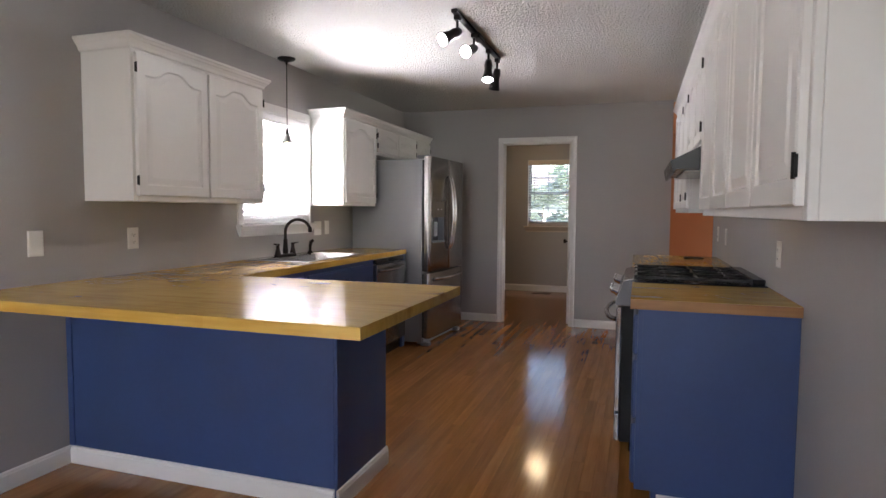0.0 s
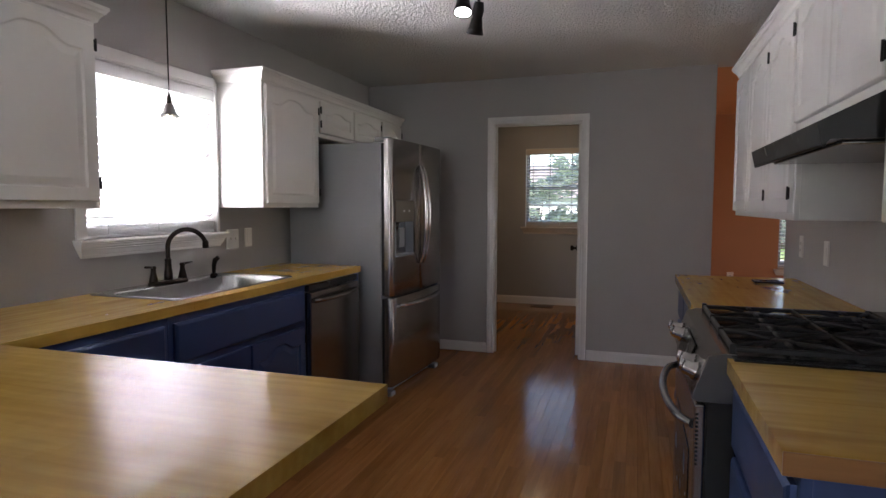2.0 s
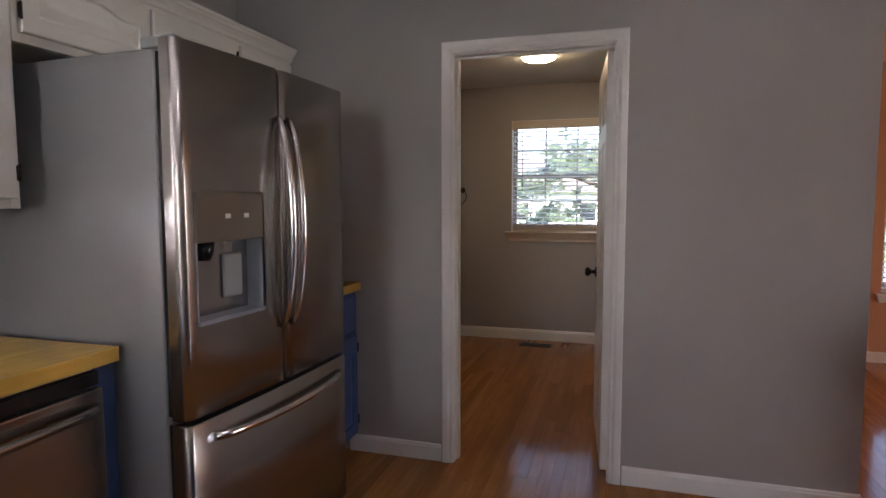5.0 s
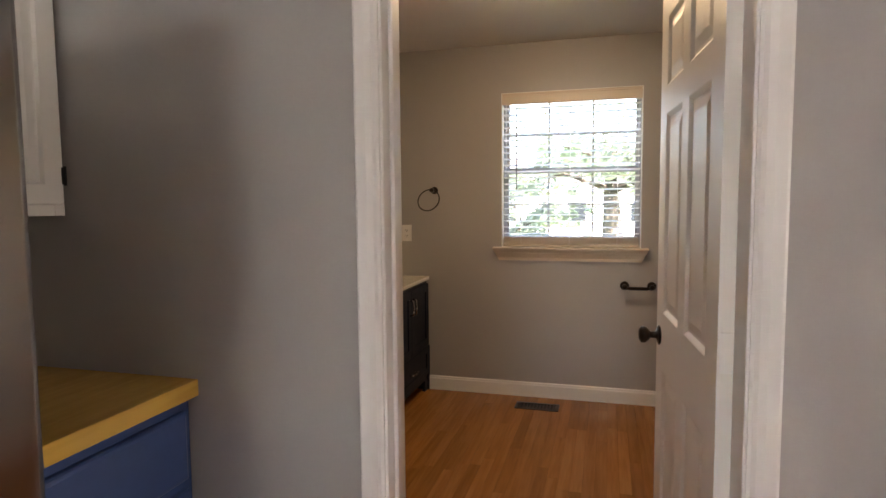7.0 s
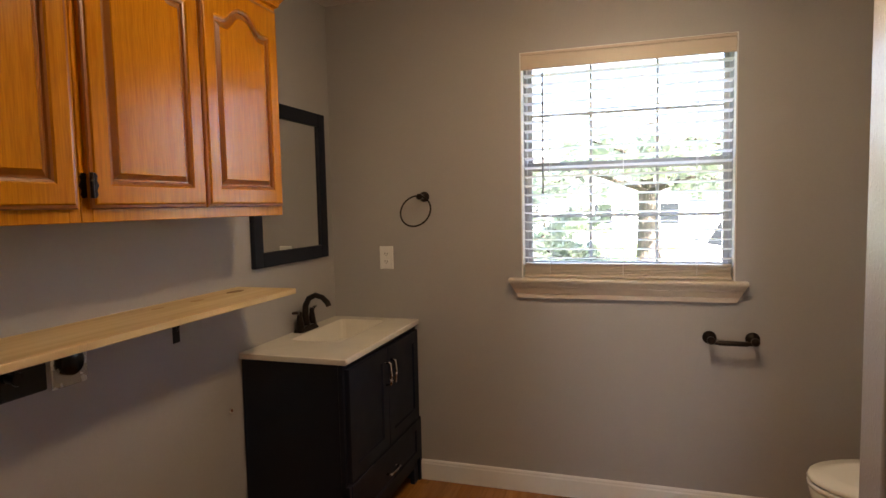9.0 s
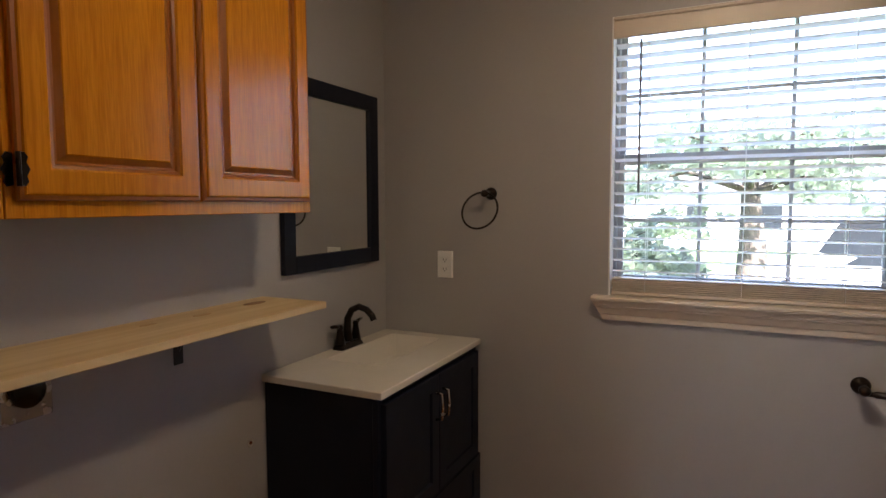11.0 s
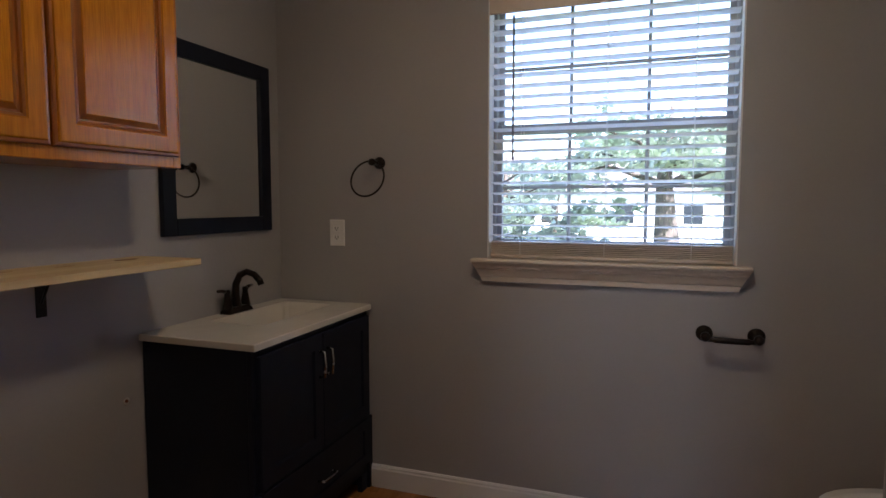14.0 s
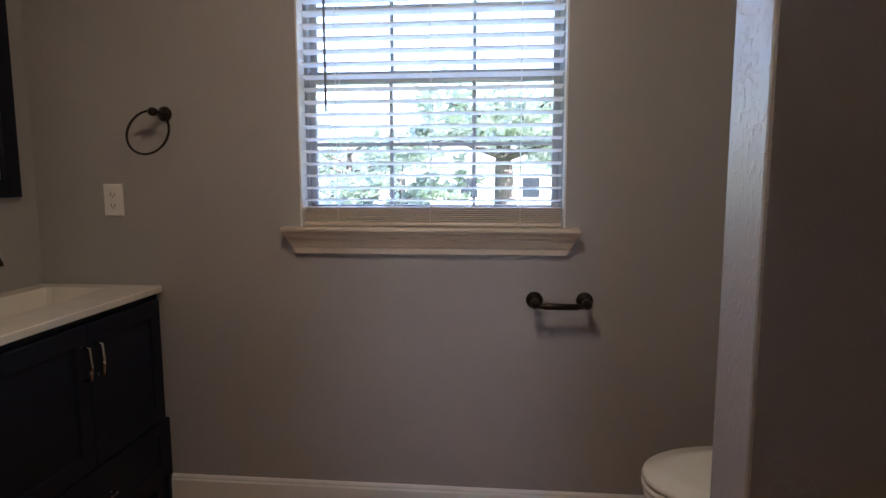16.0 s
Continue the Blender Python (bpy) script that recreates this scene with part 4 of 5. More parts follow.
single("base_filler", box(LW + 0.02, -2.135, 5.503, 5.572, 0.0, BASE_TOP), CABBLUE, "navy-blue filler panel beside the dishwasher", "cabinet panel")

# ---------- refrigerator ----------
fr = thing("refrigerator", (-2.3, 6.03, 0), "stainless french-door refrigerator with a water dispenser", "refrigerator")
F0, F1, FM, FX0, FX1 = 5.582, 6.482, 6.036, -1.942, -1.885
part("body", box(LW + 0.03, FX0 - 0.026, F0 + 0.006, F1 - 0.006, 0.03, 1.757, 0.004), FRIDGE_SIDE, fr)


part("gasket", boxes((FX0 - 0.0255, FX0 - 0.0005, F0 + 0.014, F1 - 0.014, 0.71, 1.75), (FX0 - 0.0255, FX0 - 0.0005, F0 + 0.014, F1 - 0.014, 0.08, 0.685)), DARKHOLE, fr)


def bowed(y0, y1, z0, z1, hole=None):
    """A door with its front bowed out a little and rounded at its sides; hole: y0, y1, z0, z1 left open."""
    ys = sorted({y0, y1, *[y0 + d for d in (0.001, 0.003, 0.006, 0.010, 0.015, 0.021)], *[y1 - d for d in (0.001, 0.003, 0.006, 0.010, 0.015, 0.021)], *[y0 + (y1 - y0) * k / 10 for k in range(1, 10)], *(hole[:2] if hole else ())})
    zs = sorted({z0, z0 + 0.005, z1 - 0.005, z1, *(hole[2:] if hole else ())})

    def at(y, z):
        c = (y - F0) / (F1 - F0) * 2 - 1
        e = min(y - y0, y1 - y)
        x = FX1 + 0.014 * (1 - c * c) - 0.028 * (1 - math.sqrt(max(0.0, 1 - max(0.0, 1 - e / 0.021) ** 2))) - (0.005 if z in (z0, z1) else 0.0)
        return Vector((x, y, z))
    b = bmesh.new()
    for ya, yb in zip(ys, ys[1:]):
        for za, zb in zip(zs, zs[1:]):
            if hole and ya >= hole[0] and yb <= hole[1] and za >= hole[2] and zb <= hole[3]:
                continue
            f = b.faces.new([b.verts.new(p) for p in (at(ya, za), at(yb, za), at(yb, zb), at(ya, zb))])
            f.smooth = True
    for za, zb in zip(zs, zs[1:]):
        for y in (y0, y1):
            b.faces.new([b.verts.new(p) for p in ((FX0, y, za), at(y, za), at(y, zb), (FX0, y, zb))])
    for ya, yb in zip(ys, ys[1:]):
        for z in (z0, z1):
            b.faces.new([b.verts.new(p) for p in ((FX0, ya, z), (FX0, yb, z), at(yb, z), at(ya, z))])
    b.faces.new([b.verts.new(p) for p in ((FX0, y0, z0), (FX0, y1, z0), (FX0, y1, z1), (FX0, y0, z1))])
    bmesh.ops.remove_doubles(b, verts=b.verts, dist=0.0003)
    bmesh.ops.recalc_face_normals(b, faces=b.faces)
    return b


DZ0, DZ1, DY0, DY1 = 0.975, 1.365, 5.630, 5.932
part("door", bowed(F0, FM - 0.003, 0.705, 1.782, (DY0, DY1, DZ0, DZ1)), STEEL, fr)
part("door", bowed(FM + 0.003, F1, 0.705, 1.782), STEEL, fr)
part("freezer_drawer", bowed(F0, F1, 0.075, 0.692), STEEL, fr)
part("hinge_cover", box(-2.02, -1.90, F0 + 0.01, F0 + 0.05, 1.759, 1.792, 0.006, 2), FRIDGE_SIDE, fr)
part("hinge_cover", box(-2.02, -1.90, F1 - 0.05, F1 - 0.01, 1.759, 1.792, 0.006, 2), FRIDGE_SIDE, fr)
part("toe_grille", box(-2.02, -1.955, F0 + 0.02, F1 - 0.02, 0.012, 0.072, 0.004), FRIDGE_SIDE, fr)
for y in (F0 + 0.05, F1 - 0.05):
    part("foot", box(-1.985, -1.90, y - 0.035, y + 0.035, 0.0, 0.035, 0.006), FRIDGE_SIDE, fr)
dp = part("dispenser", boxes((FX1 - 0.065, FX1 - 0.06, DY0, DY1, DZ0, 1.215), (FX1 - 0.06, FX1 + 0.004, DY0, DY0 + 0.006, DZ0, 1.215), (FX1 - 0.06, FX1 + 0.004, DY1 - 0.006, DY1, DZ0, 1.215), (FX1 - 0.06, FX1 + 0.012, DY0, DY1, DZ0, DZ0 + 0.012)), paint("dispenser_grey", (0.33, 0.36, 0.42), 0.3, 0.04, 4, 9, 0.0, 0.001, 0.5, uneven=0.02), fr, "grey water and ice dispenser recess")
part("control_face", box(FX1 - 0.06, FX1 + 0.010, DY0, DY1, 1.215, DZ1, 0.003), paint("dispenser_face", (0.20, 0.17, 0.14), 0.38, 0.03, 4, 9, 0.0, 0.001, 0.6, uneven=0.01), dp)
for k, y in enumerate((DY0 + 0.12, DY0 + 0.205)):
    part("icon_mark", box(FX1 + 0.0100, FX1 + 0.0112, y, y + 0.022, 1.284, 1.298), PLASTIC, dp)
part("ice_chute", lathe([(0.03, 0), (0.028, -0.03), (0.018, -0.055)], (FX1 - 0.03, DY0 + 0.07, 1.214), 16), BLACK, dp)
part("paddle", box(FX1 - 0.058, FX1 - 0.045, DY0 + 0.17, DY0 + 0.26, 1.03, 1.17, 0.005), FRIDGE_SIDE, dp)
for yb in (FM - 0.030, FM + 0.030):
    pts = []
    for k in range(17):
        u = k / 16
        pts.append((FX1 + 0.008 + 0.052 * math.sin(math.pi * u) ** 0.6, yb, 0.90 + 0.72 * u))
    part("handle", tube([(p[0] + 0.014, p[1], p[2]) for p in pts], 0.013, 12, [0.011 + 0.004 * math.sin(math.pi * k / 16) for k in range(17)]), CHROME, fr, "curved steel door handle")
pts = [(FX1 + 0.014 + 0.055 * math.sin(math.pi * k / 16) ** 0.6, F0 + 0.09 + 0.72 * k / 16, 0.635) for k in range(17)]
part("handle", tube(pts, 0.014, 12), CHROME, fr, "curved steel freezer handle")

# it stands slightly askew, its far side pulled forward
fr.rotation_euler, fr.location = (0, 0, radians(-3.4)), (-2.2757, 6.0518, 0)

# ---------- range, hood ----------
rg = thing("gas_range", (0.2, 4.01, 0), "stainless slide-in gas range with black grates", "range")
R0, R1 = 3.630, 4.390
part("body", boxes((-0.045, RW - 0.01, R0, R1, 0.02, 0.905), (-0.119, -0.046, R0 + 0.001, R1 - 0.001, 0.052, 0.783), bev=0.003), paint("range_side_black", (0.010, 0.010, 0.011), 0.7, 0.2, 3.0, 60, 0.0), rg)
part("cooktop", box(-0.09, RW - 0.01, R0 - 0.002, R1 + 0.002, 0.906, 0.922, 0.004, 2), BLACK, rg)
cp = loft([[Vector(p) for p in ((-0.046, y, 0.785), (-0.150, y, 0.785), (-0.158, y, 0.80), (-0.118, y, 0.915), (-0.085, y, 0.926), (-0.046, y, 0.926))] for y in (R0, R1)], True, True, False)
part("flange", box(-0.06, RW - 0.012, R0 - 0.05, R0 - 0.0025, 0.9158, 0.922, 0.0015), BLACK, rg)
pnl = part("control_panel", cp, STEEL, rg)
part("end_cap", loft([[Vector(p) for p in ((-0.048, y, 0.787), (-0.149, y, 0.787), (-0.156, y, 0.80), (-0.117, y, 0.913), (-0.085, y, 0.924), (-0.048, y, 0.924))] for y in (R0 - 0.003, R0 - 0.0005)], True, True, False), paint("range_end_grey", (0.10, 0.10, 0.105), 0.35, 0.05, 3, 60, 0.0, 0.001, 0.6), pnl)
for y in (3.70, 3.80, 4.01, 4.21, 4.31):
    c = Vector((-0.141, y, 0.852))
    ax = Vector((-0.94, 0, 0.33)).normalized()
    if abs(y - 4.01) < 0.01:
        part("display", loft([[c + Vector((-0.0035, dy, 0)) + Vector((0.33, 0, 0.94)) * dz for dy, dz in ((-0.15, -0.042), (0.15, -0.042), (0.15, 0.042), (-0.15, 0.042))], [c + ax * 0.006 + Vector((0, dy, 0)) + Vector((0.33, 0, 0.94)) * dz for dy, dz in ((-0.148, -0.040), (0.148, -0.040), (0.148, 0.040), (-0.148, 0.040))]], True, True, False), BLACK, pnl)
        continue
    kb = tube([c, c + ax * 0.006, c + ax * 0.012, c + ax * 0.036, c + ax * 0.040], 0.022, 18, [0.028, 0.028, 0.023, 0.021, 0.017])
    k_ob = part("knob", kb, CHROME, pnl, "chrome burner knob")
    part("grip", tube([c + ax * 0.038 + Vector((0, 0, -0.02)) * 0.9, c + ax * 0.046, c + ax * 0.044 + Vector((0.006, 0, 0.02))], 0.006, 8), CHROME, k_ob)
part("oven_door", box(-0.150, -0.120, R0 + 0.003, R1 - 0.003, 0.215, 0.775, 0.006, 2), STEEL, rg)
part("oven_window", box(-0.1525, -0.1505, R0 + 0.12, R1 - 0.12, 0.33, 0.60, 0.0008), BLACK, rg)
pts = [(-0.150 - 0.065 * math.sin(math.pi * k / 16) ** 0.5, R0 + 0.04 + 0.68 * k / 16, 0.705) for k in range(17)]
part("handle", tube(pts, 0.013, 12), STEEL, rg)
part("storage_drawer", box(-0.149, -0.120, R0 + 0.003, R1 - 0.003, 0.055, 0.205, 0.006, 2), STEEL, rg)
part("kick_plate", box(-0.07, -0.046, R0 + 0.01, R1 - 0.01, 0.003, 0.05), BLACK, rg)
sv = bmesh.new()
for k in range(13):
    merge(sv, box(-0.146, -0.138, R0 + 0.0015, R0 + 0.004, 0.60 + k * 0.012, 0.606 + k * 0.012))
part("side_vents", sv, BLACK, rg)
for j, (ya, yb) in enumerate(((R0 + 0.02, R0 + 0.265), (R0 + 0.27, R1 - 0.27), (R1 - 0.265, R1 - 0.02))):
    g = bmesh.new()
    z = 0.944
    xa, xb = -0.055, RW - 0.075
    for p, q in (((xa, ya), (xb, ya)), ((xa, yb), (xb, yb)), ((xa, ya), (xa, yb)), ((xb, ya), (xb, yb)), ((0.245, ya), (0.245, yb))):
        merge(g, box(min(p[0], q[0]) - 0.006, max(p[0], q[0]) + 0.006, min(p[1], q[1]) - 0.006, max(p[1], q[1]) + 0.006, z - 0.016, z, 0.003))
    ym = (ya + yb) / 2
    for cx in (0.095, 0.40):
        for dx, dy in ((1, 0.75), (1, -0.75), (-1, 0.75), (-1, -0.75), (0, 1.0), (0, -1.0)):
            l = 0.145 if dx else (yb - ya) / 2
            a, b2 = Vector((cx + dx * 0.028, ym + dy * 0.028, z - 0.004)), Vector((cx + dx * l, ym + dy * (yb - ya) / 2 * (1 if dx == 0 else 1.2), z - 0.004))
            b2.y = min(yb, max(ya, b2.y))
            b2.x = min(xb, max(xa, b2.x))
            merge(g, tube([a, a.lerp(b2, 0.5) + Vector((0, 0, 0.004)), b2], 0.0065, 6))
    for p in ((xa, ya), (xa, yb), (xb, ya), (xb, yb)):
        merge(g, box(p[0] - 0.008, p[0] + 0.008, p[1] - 0.008, p[1] + 0.008, 0.922, z + 0.006, 0.002))
    part("grate", g, IRON, rg)
    for cx in (0.095, 0.40):
        part("burner", lathe([(0.05, 0), (0.05, 0.008), (0.036, 0.010), (0.036, 0.017), (0.03, 0.02), (0.002, 0.021)], (cx, ym, 0.922), 20), IRON, rg)
part("rear_vent_trim", box(RW - 0.07, RW - 0.012, R0 + 0.01, R1 - 0.01, 0.922, 0.948, 0.004), BLACK, rg)

hd = thing("range_hood", (0.3, 4.0, 1.5), "black under-cabinet range hood with sloped front", "range hood")
H0, H1 = 3.528, 4.386
part("shell", loft([[Vector(p) for p in ((RW - 0.002, y, 1.603), (0.235, y, 1.603), (0.092, y, 1.532), (0.104, y, 1.478), (0.112, y, 1.476), (0.122, y, 1.490), (RW - 0.002, y, 1.490))] for y in (H0, H1)], True, True, False), BLACK, hd)
part("lower_lip", loft([[Vector(p) for p in ((0.102, y, 1.477), (0.108, y, 1.473), (0.115, y, 1.4745), (0.113, y, 1.4785))] for y in (H0, H1)], True, True, False), HINGE, hd)
part("filter", box(0.16, RW - 0.05, H0 + 0.05, H1 - 0.05, 1.481, 1.489, 0.002), STEEL, hd)


# ---------- lamps ----------
pl = thing("pendant_light", (-2.60, 4.36, CZ), "small bronze pendant with a smoked bell shade over the sink", "pendant lamp")
PX, PY = -2.655, 4.425
part("canopy", lathe([(0.068, 0), (0.068, -0.008), (0.055, -0.018), (0.012, -0.028), (0.006, -0.05)], (PX, PY, CZ), 28), HINGE, pl)
part("cord", tube([(PX, PY, CZ - 0.04), (PX, PY, 1.90)], 0.0035, 8), HINGE, pl)
part("socket", lathe([(0.004, 0.05), (0.010, 0.03), (0.014, 0.0), (0.012, -0.012)], (PX, PY, 1.862), 16), HINGE, pl)
bell = [[Vector((PX + r * (1 + (0.10 * w if k % 4 == 0 else 0)) * math.cos(2 * math.pi * k / 32), PY + r * (1 + (0.10 * w if k % 4 == 0 else 0)) * math.sin(2 * math.pi * k / 32), z - (0.008 * w if k % 4 == 0 else 0))) for k in range(32)] for r, z, w in ((0.010, 1.862, 0), (0.020, 1.853, 0), (0.026, 1.835, 0.2), (0.033, 1.812, 0.6), (0.050, 1.794, 1.2), (0.047, 1.795, 1.2), (0.031, 1.813, 0.6), (0.022, 1.835, 0))]
part("shade", loft(bell, True, False), FROST, pl, "smoked glass bell shade with scalloped rim")
part("bulb", lathe([(0.002, 0.018), (0.010, 0.012), (0.013, 0.0), (0.010, -0.011), (0.002, -0.015)], (PX, PY, 1.797), 14), BULBGLOW, pl, "small lit warm bulb")

tk = thing("track_light", (-1.09, 4.28, CZ), "black track light with four adjustable lit heads", "track lamp")
part("rail", box(-1.108, -1.072, 3.72, 4.86, CZ - 0.022, CZ - 0.001, 0.003), HINGE, tk)
part("feed_box", box(-1.115, -1.065, 4.20, 4.33, CZ - 0.034, CZ - 0.0005, 0.004), HINGE, tk)
for y, aim in ((3.79, (-0.45, -0.75, -0.50)), (4.16, (-0.15, -0.93, -0.38)), (4.55, (0.05, -0.30, -0.95)), (4.82, (-0.25, 0.35, -0.95))):
    c = Vector((-1.09, y, CZ - 0.115))
    a = Vector(aim).normalized()
    st = part("stem", tube([(-1.09, y, CZ - 0.022), (-1.09, y, CZ - 0.075), c], 0.008, 8), HINGE, tk)
    hd_ob = part("head", tube([c - a * 0.02, c - a * 0.018, c + a * 0.02, c + a * 0.055, c + a * 0.10, c + a * 0.135, c + a * 0.132], 0.03, 22, [0.008, 0.022, 0.030, 0.026, 0.034, 0.044, 0.041]), HINGE, tk)
    part("connector", box(-1.106, -1.074, y - 0.025, y + 0.025, CZ - 0.05, CZ - 0.0225, 0.003), HINGE, tk)
    part("bulb", tube([c + a * 0.1325, c + a * 0.1335], 0.036, 22), LAMPGLOW, hd_ob, "lit round bulb face")
    lamp("track_spot", "SPOT", look(c + a * 0.139, c + a * 1.0), 0.7 if y > 4.7 else 1.5, (0.95, 0.98, 1.0), cone=95, radius=0.03)


# ---------- plates, small things in the kitchen ----------
def plate(facing, at, w, h, kind, label, mat=None):
    """A wall plate with outlets, a rocker or toggles."""
    m = mat or PLASTIC
    t = thing("wall_plate", at, label, "wall plate", "wall plates")
    o = Vector(at)
    def rect(i, y):
        return [Vector(p) for p in ((-w / 2 + i, y, -h / 2 + i), (w / 2 - i, y, -h / 2 + i), (w / 2 - i, y, h / 2 - i), (-w / 2 + i, y, h / 2 - i))]
    part("cover", put_axes(loft([rect(0, 0), rect(0, -0.003), rect(0.004, -0.006)], True, True, False), o, facing), m, t)
    gangs = 2 if kind == "toggles" else 1
    for g in range(gangs):
        u = (g - (gangs - 1) / 2) * 0.046
        if kind == "outlet":
            for v in (-0.02, 0.02):
                f = part("receptacle", put_axes(box(u - 0.016, u + 0.016, -0.0078, -0.0055, v - 0.013, v + 0.013, 0.003), o, facing), m, t)
                part("slots", put_axes(boxes((u - 0.008, u - 0.0055, -0.0084, -0.0079, v - 0.003, v + 0.006), (u + 0.0055, u + 0.008, -0.0084, -0.0079, v - 0.003, v + 0.005), (u - 0.002, u + 0.002, -0.0084, -0.0079, v - 0.010, v - 0.006)), o, facing), DARKHOLE, f)
        elif kind == "rocker":
            part("rocker", put_axes(box(u - 0.016, u + 0.016, -0.0085, -0.0055, -0.033, 0.033, 0.001), o, facing), m, t)
        elif kind == "toggles":
            part("toggle", put_axes(box(u - 0.005, u + 0.005, -0.016, -0.0055, -0.006, 0.012, 0.002), o, facing), m, t)
    return t


plate("+x", (LW + 0.0005, 2.432, 1.11), 0.078, 0.122, "blank", "white blank wall plate over the peninsula")
plate("+x", (LW + 0.0005, 3.0, 1.112), 0.075, 0.12, "outlet", "white duplex outlet over the peninsula counter")
plate("+x", (LW + 0.0005, 5.02, 1.117), 0.118, 0.122, "toggles", "white double toggle switch beside the sink window")
plate("+x", (LW + 0.0005, 5.18, 1.12), 0.074, 0.122, "rocker", "white rocker switch beside the refrigerator")
plate("-x", (RW - 0.0005, 3.43, 1.09), 0.075, 0.12, "outlet", "white outlet on the wall over the range counter")
plate("-x", (RW - 0.0005, 5.16, 1.10), 0.075, 0.12, "rocker", "white rocker switch beyond the range")
plate("-x", (RW - 0.0005, 5.62, 1.105), 0.075, 0.12, "outlet", "white outlet at the end of the kitchen wall")
plate("-y", (0.80, FY - 0.0045, 0.46), 0.075, 0.12, "outlet", "almond outlet on the orange wall", ALMOND)

gr = thing("loose_register", (0.37, 5.46, TOP), "small dark metal vent plate lying on the counter", "vent")
gb = bmesh.new()
merge(gb, boxes((0.30, 0.44, 5.41, 5.425, TOP + 0.001, TOP + 0.010), (0.30, 0.44, 5.495, 5.51, TOP + 0.001, TOP + 0.010), (0.30, 0.315, 5.425, 5.495, TOP + 0.001, TOP + 0.010), (0.425, 0.44, 5.425, 5.495, TOP + 0.001, TOP + 0.010), bev=0.002))
part("frame", gb, GRILLE, gr)
for k in range(4):
    part("slat", box(0.318 + k * 0.027, 0.336 + k * 0.027, 5.427, 5.493, TOP + 0.003, TOP + 0.007), NICKEL if k == 1 else GRILLE, gr)


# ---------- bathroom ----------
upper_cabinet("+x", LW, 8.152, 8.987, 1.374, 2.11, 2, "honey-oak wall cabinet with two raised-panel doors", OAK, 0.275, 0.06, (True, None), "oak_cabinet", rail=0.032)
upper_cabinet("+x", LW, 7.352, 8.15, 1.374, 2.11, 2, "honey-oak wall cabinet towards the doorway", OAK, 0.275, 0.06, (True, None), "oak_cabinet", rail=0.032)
crown("crown_moulding", "+x", LW, 7.352, 8.987, 2.108, 0.275, OAK, "honey-oak crown moulding", (True, True))

sh = thing("pine_shelf", (LW, 8.172, 1.07), "raw pine board shelf on black brackets", "shelf")
part("board", box(LW + 0.001, -2.475, 7.272, 9.072, 1.071, 1.092, 0.002), PINE, sh)
for y in (7.522, 8.727):
    part("bracket", boxes((LW + 0.0005, LW + 0.004, y - 0.016, y + 0.016, 0.945, 1.0705), (LW + 0.004, -2.52, y - 0.014, y + 0.014, 1.0665, 1.0705), bev=0.001), HINGE, sh, "black steel angle bracket")
    part("brace", tube([(LW + 0.004, y, 0.985), (LW + 0.05, y, 1.067)], 0.004, 6), HINGE, sh)
KNOT = wood("knot_brown", (0.36, 0.20, 0.08), (0.26, 0.13, 0.05), 0.6, 1, 40)
KNOT_PALE = wood("knot_pale", (0.60, 0.40, 0.19), (0.52, 0.33, 0.15), 0.6, 1, 40)
for kx, ky, kr, km, kl in ((-2.66, 8.951, 0.021, KNOT, "dark knot in the pine"), (-2.655, 8.742, 0.015, KNOT_PALE, ""), (-2.671, 8.582, 0.012, KNOT_PALE, "")):
    part("knot", loft([[Vector((kx + kr * f * math.cos(a), ky + kr * 2.1 * f * math.sin(a), 1.0921 + h)) for a in [math.pi * k / 9 for k in range(18)]] for f, h in ((1.0, 0.0), (0.6, 0.0005), (0.15, 0.0006))], True, True), km, sh, kl)

bx = thing("dryer_outlet", (LW, 8.342, 0.965), "round dryer outlet on a worn metal plate under the shelf", "outlet")
part("plate", box(LW + 0.0005, LW + 0.006, 8.262, 8.374, 0.920, 1.042, 0.003), NICKEL, bx)
part("socket", lathe([(0.037, 0), (0.037, 0.012), (0.032, 0.016), (0.002, 0.016)], (LW + 0.006, 8.318, 0.987), 22, "x"), BLACK, bx)
part("screw", lathe([(0.004, 0), (0.003, 0.002)], (LW + 0.006, 8.318, 0.935), 8, "x"), CHROME, bx)
hb = thing("washer_hookup_box", (LW, 8.192, 0.96), "dark recessed washer hookup box under the shelf", "hookup box")
part("box", box(LW + 0.0005, LW + 0.012, 8.080, 8.246, 0.93, 1.046, 0.004), BLACK, hb)
part("tap", lathe([(0.012, 0), (0.012, 0.03), (0.018, 0.032), (0.016, 0.04)], (LW + 0.012, 8.142, 0.99), 12, "x"), BRONZE, hb)

sc = thing("wall_anchor", (LW, 9.0, 0.612), "small reddish-brown wall plug in a chipped hole", "wall plug")
part("chip", lathe([(0.014, 0), (0.011, 0.0012), (0.002, 0.0014)], (LW + 0.0003, 9.0, 0.612), 9, "x"), paint("chipped_plaster", (0.55, 0.52, 0.47), 0.9, 0.2, 30, 120, 0.2), sc)
part("plug", lathe([(0.0055, 0), (0.0055, 0.004), (0.003, 0.0045), (0.0028, 0.001), (0.0005, 0.001)], (LW + 0.0015, 8.998, 0.614), 10, "x"), paint("plug_red_brown", (0.20, 0.06, 0.03), 0.6, 0.2, 30, 120, 0.0), sc)

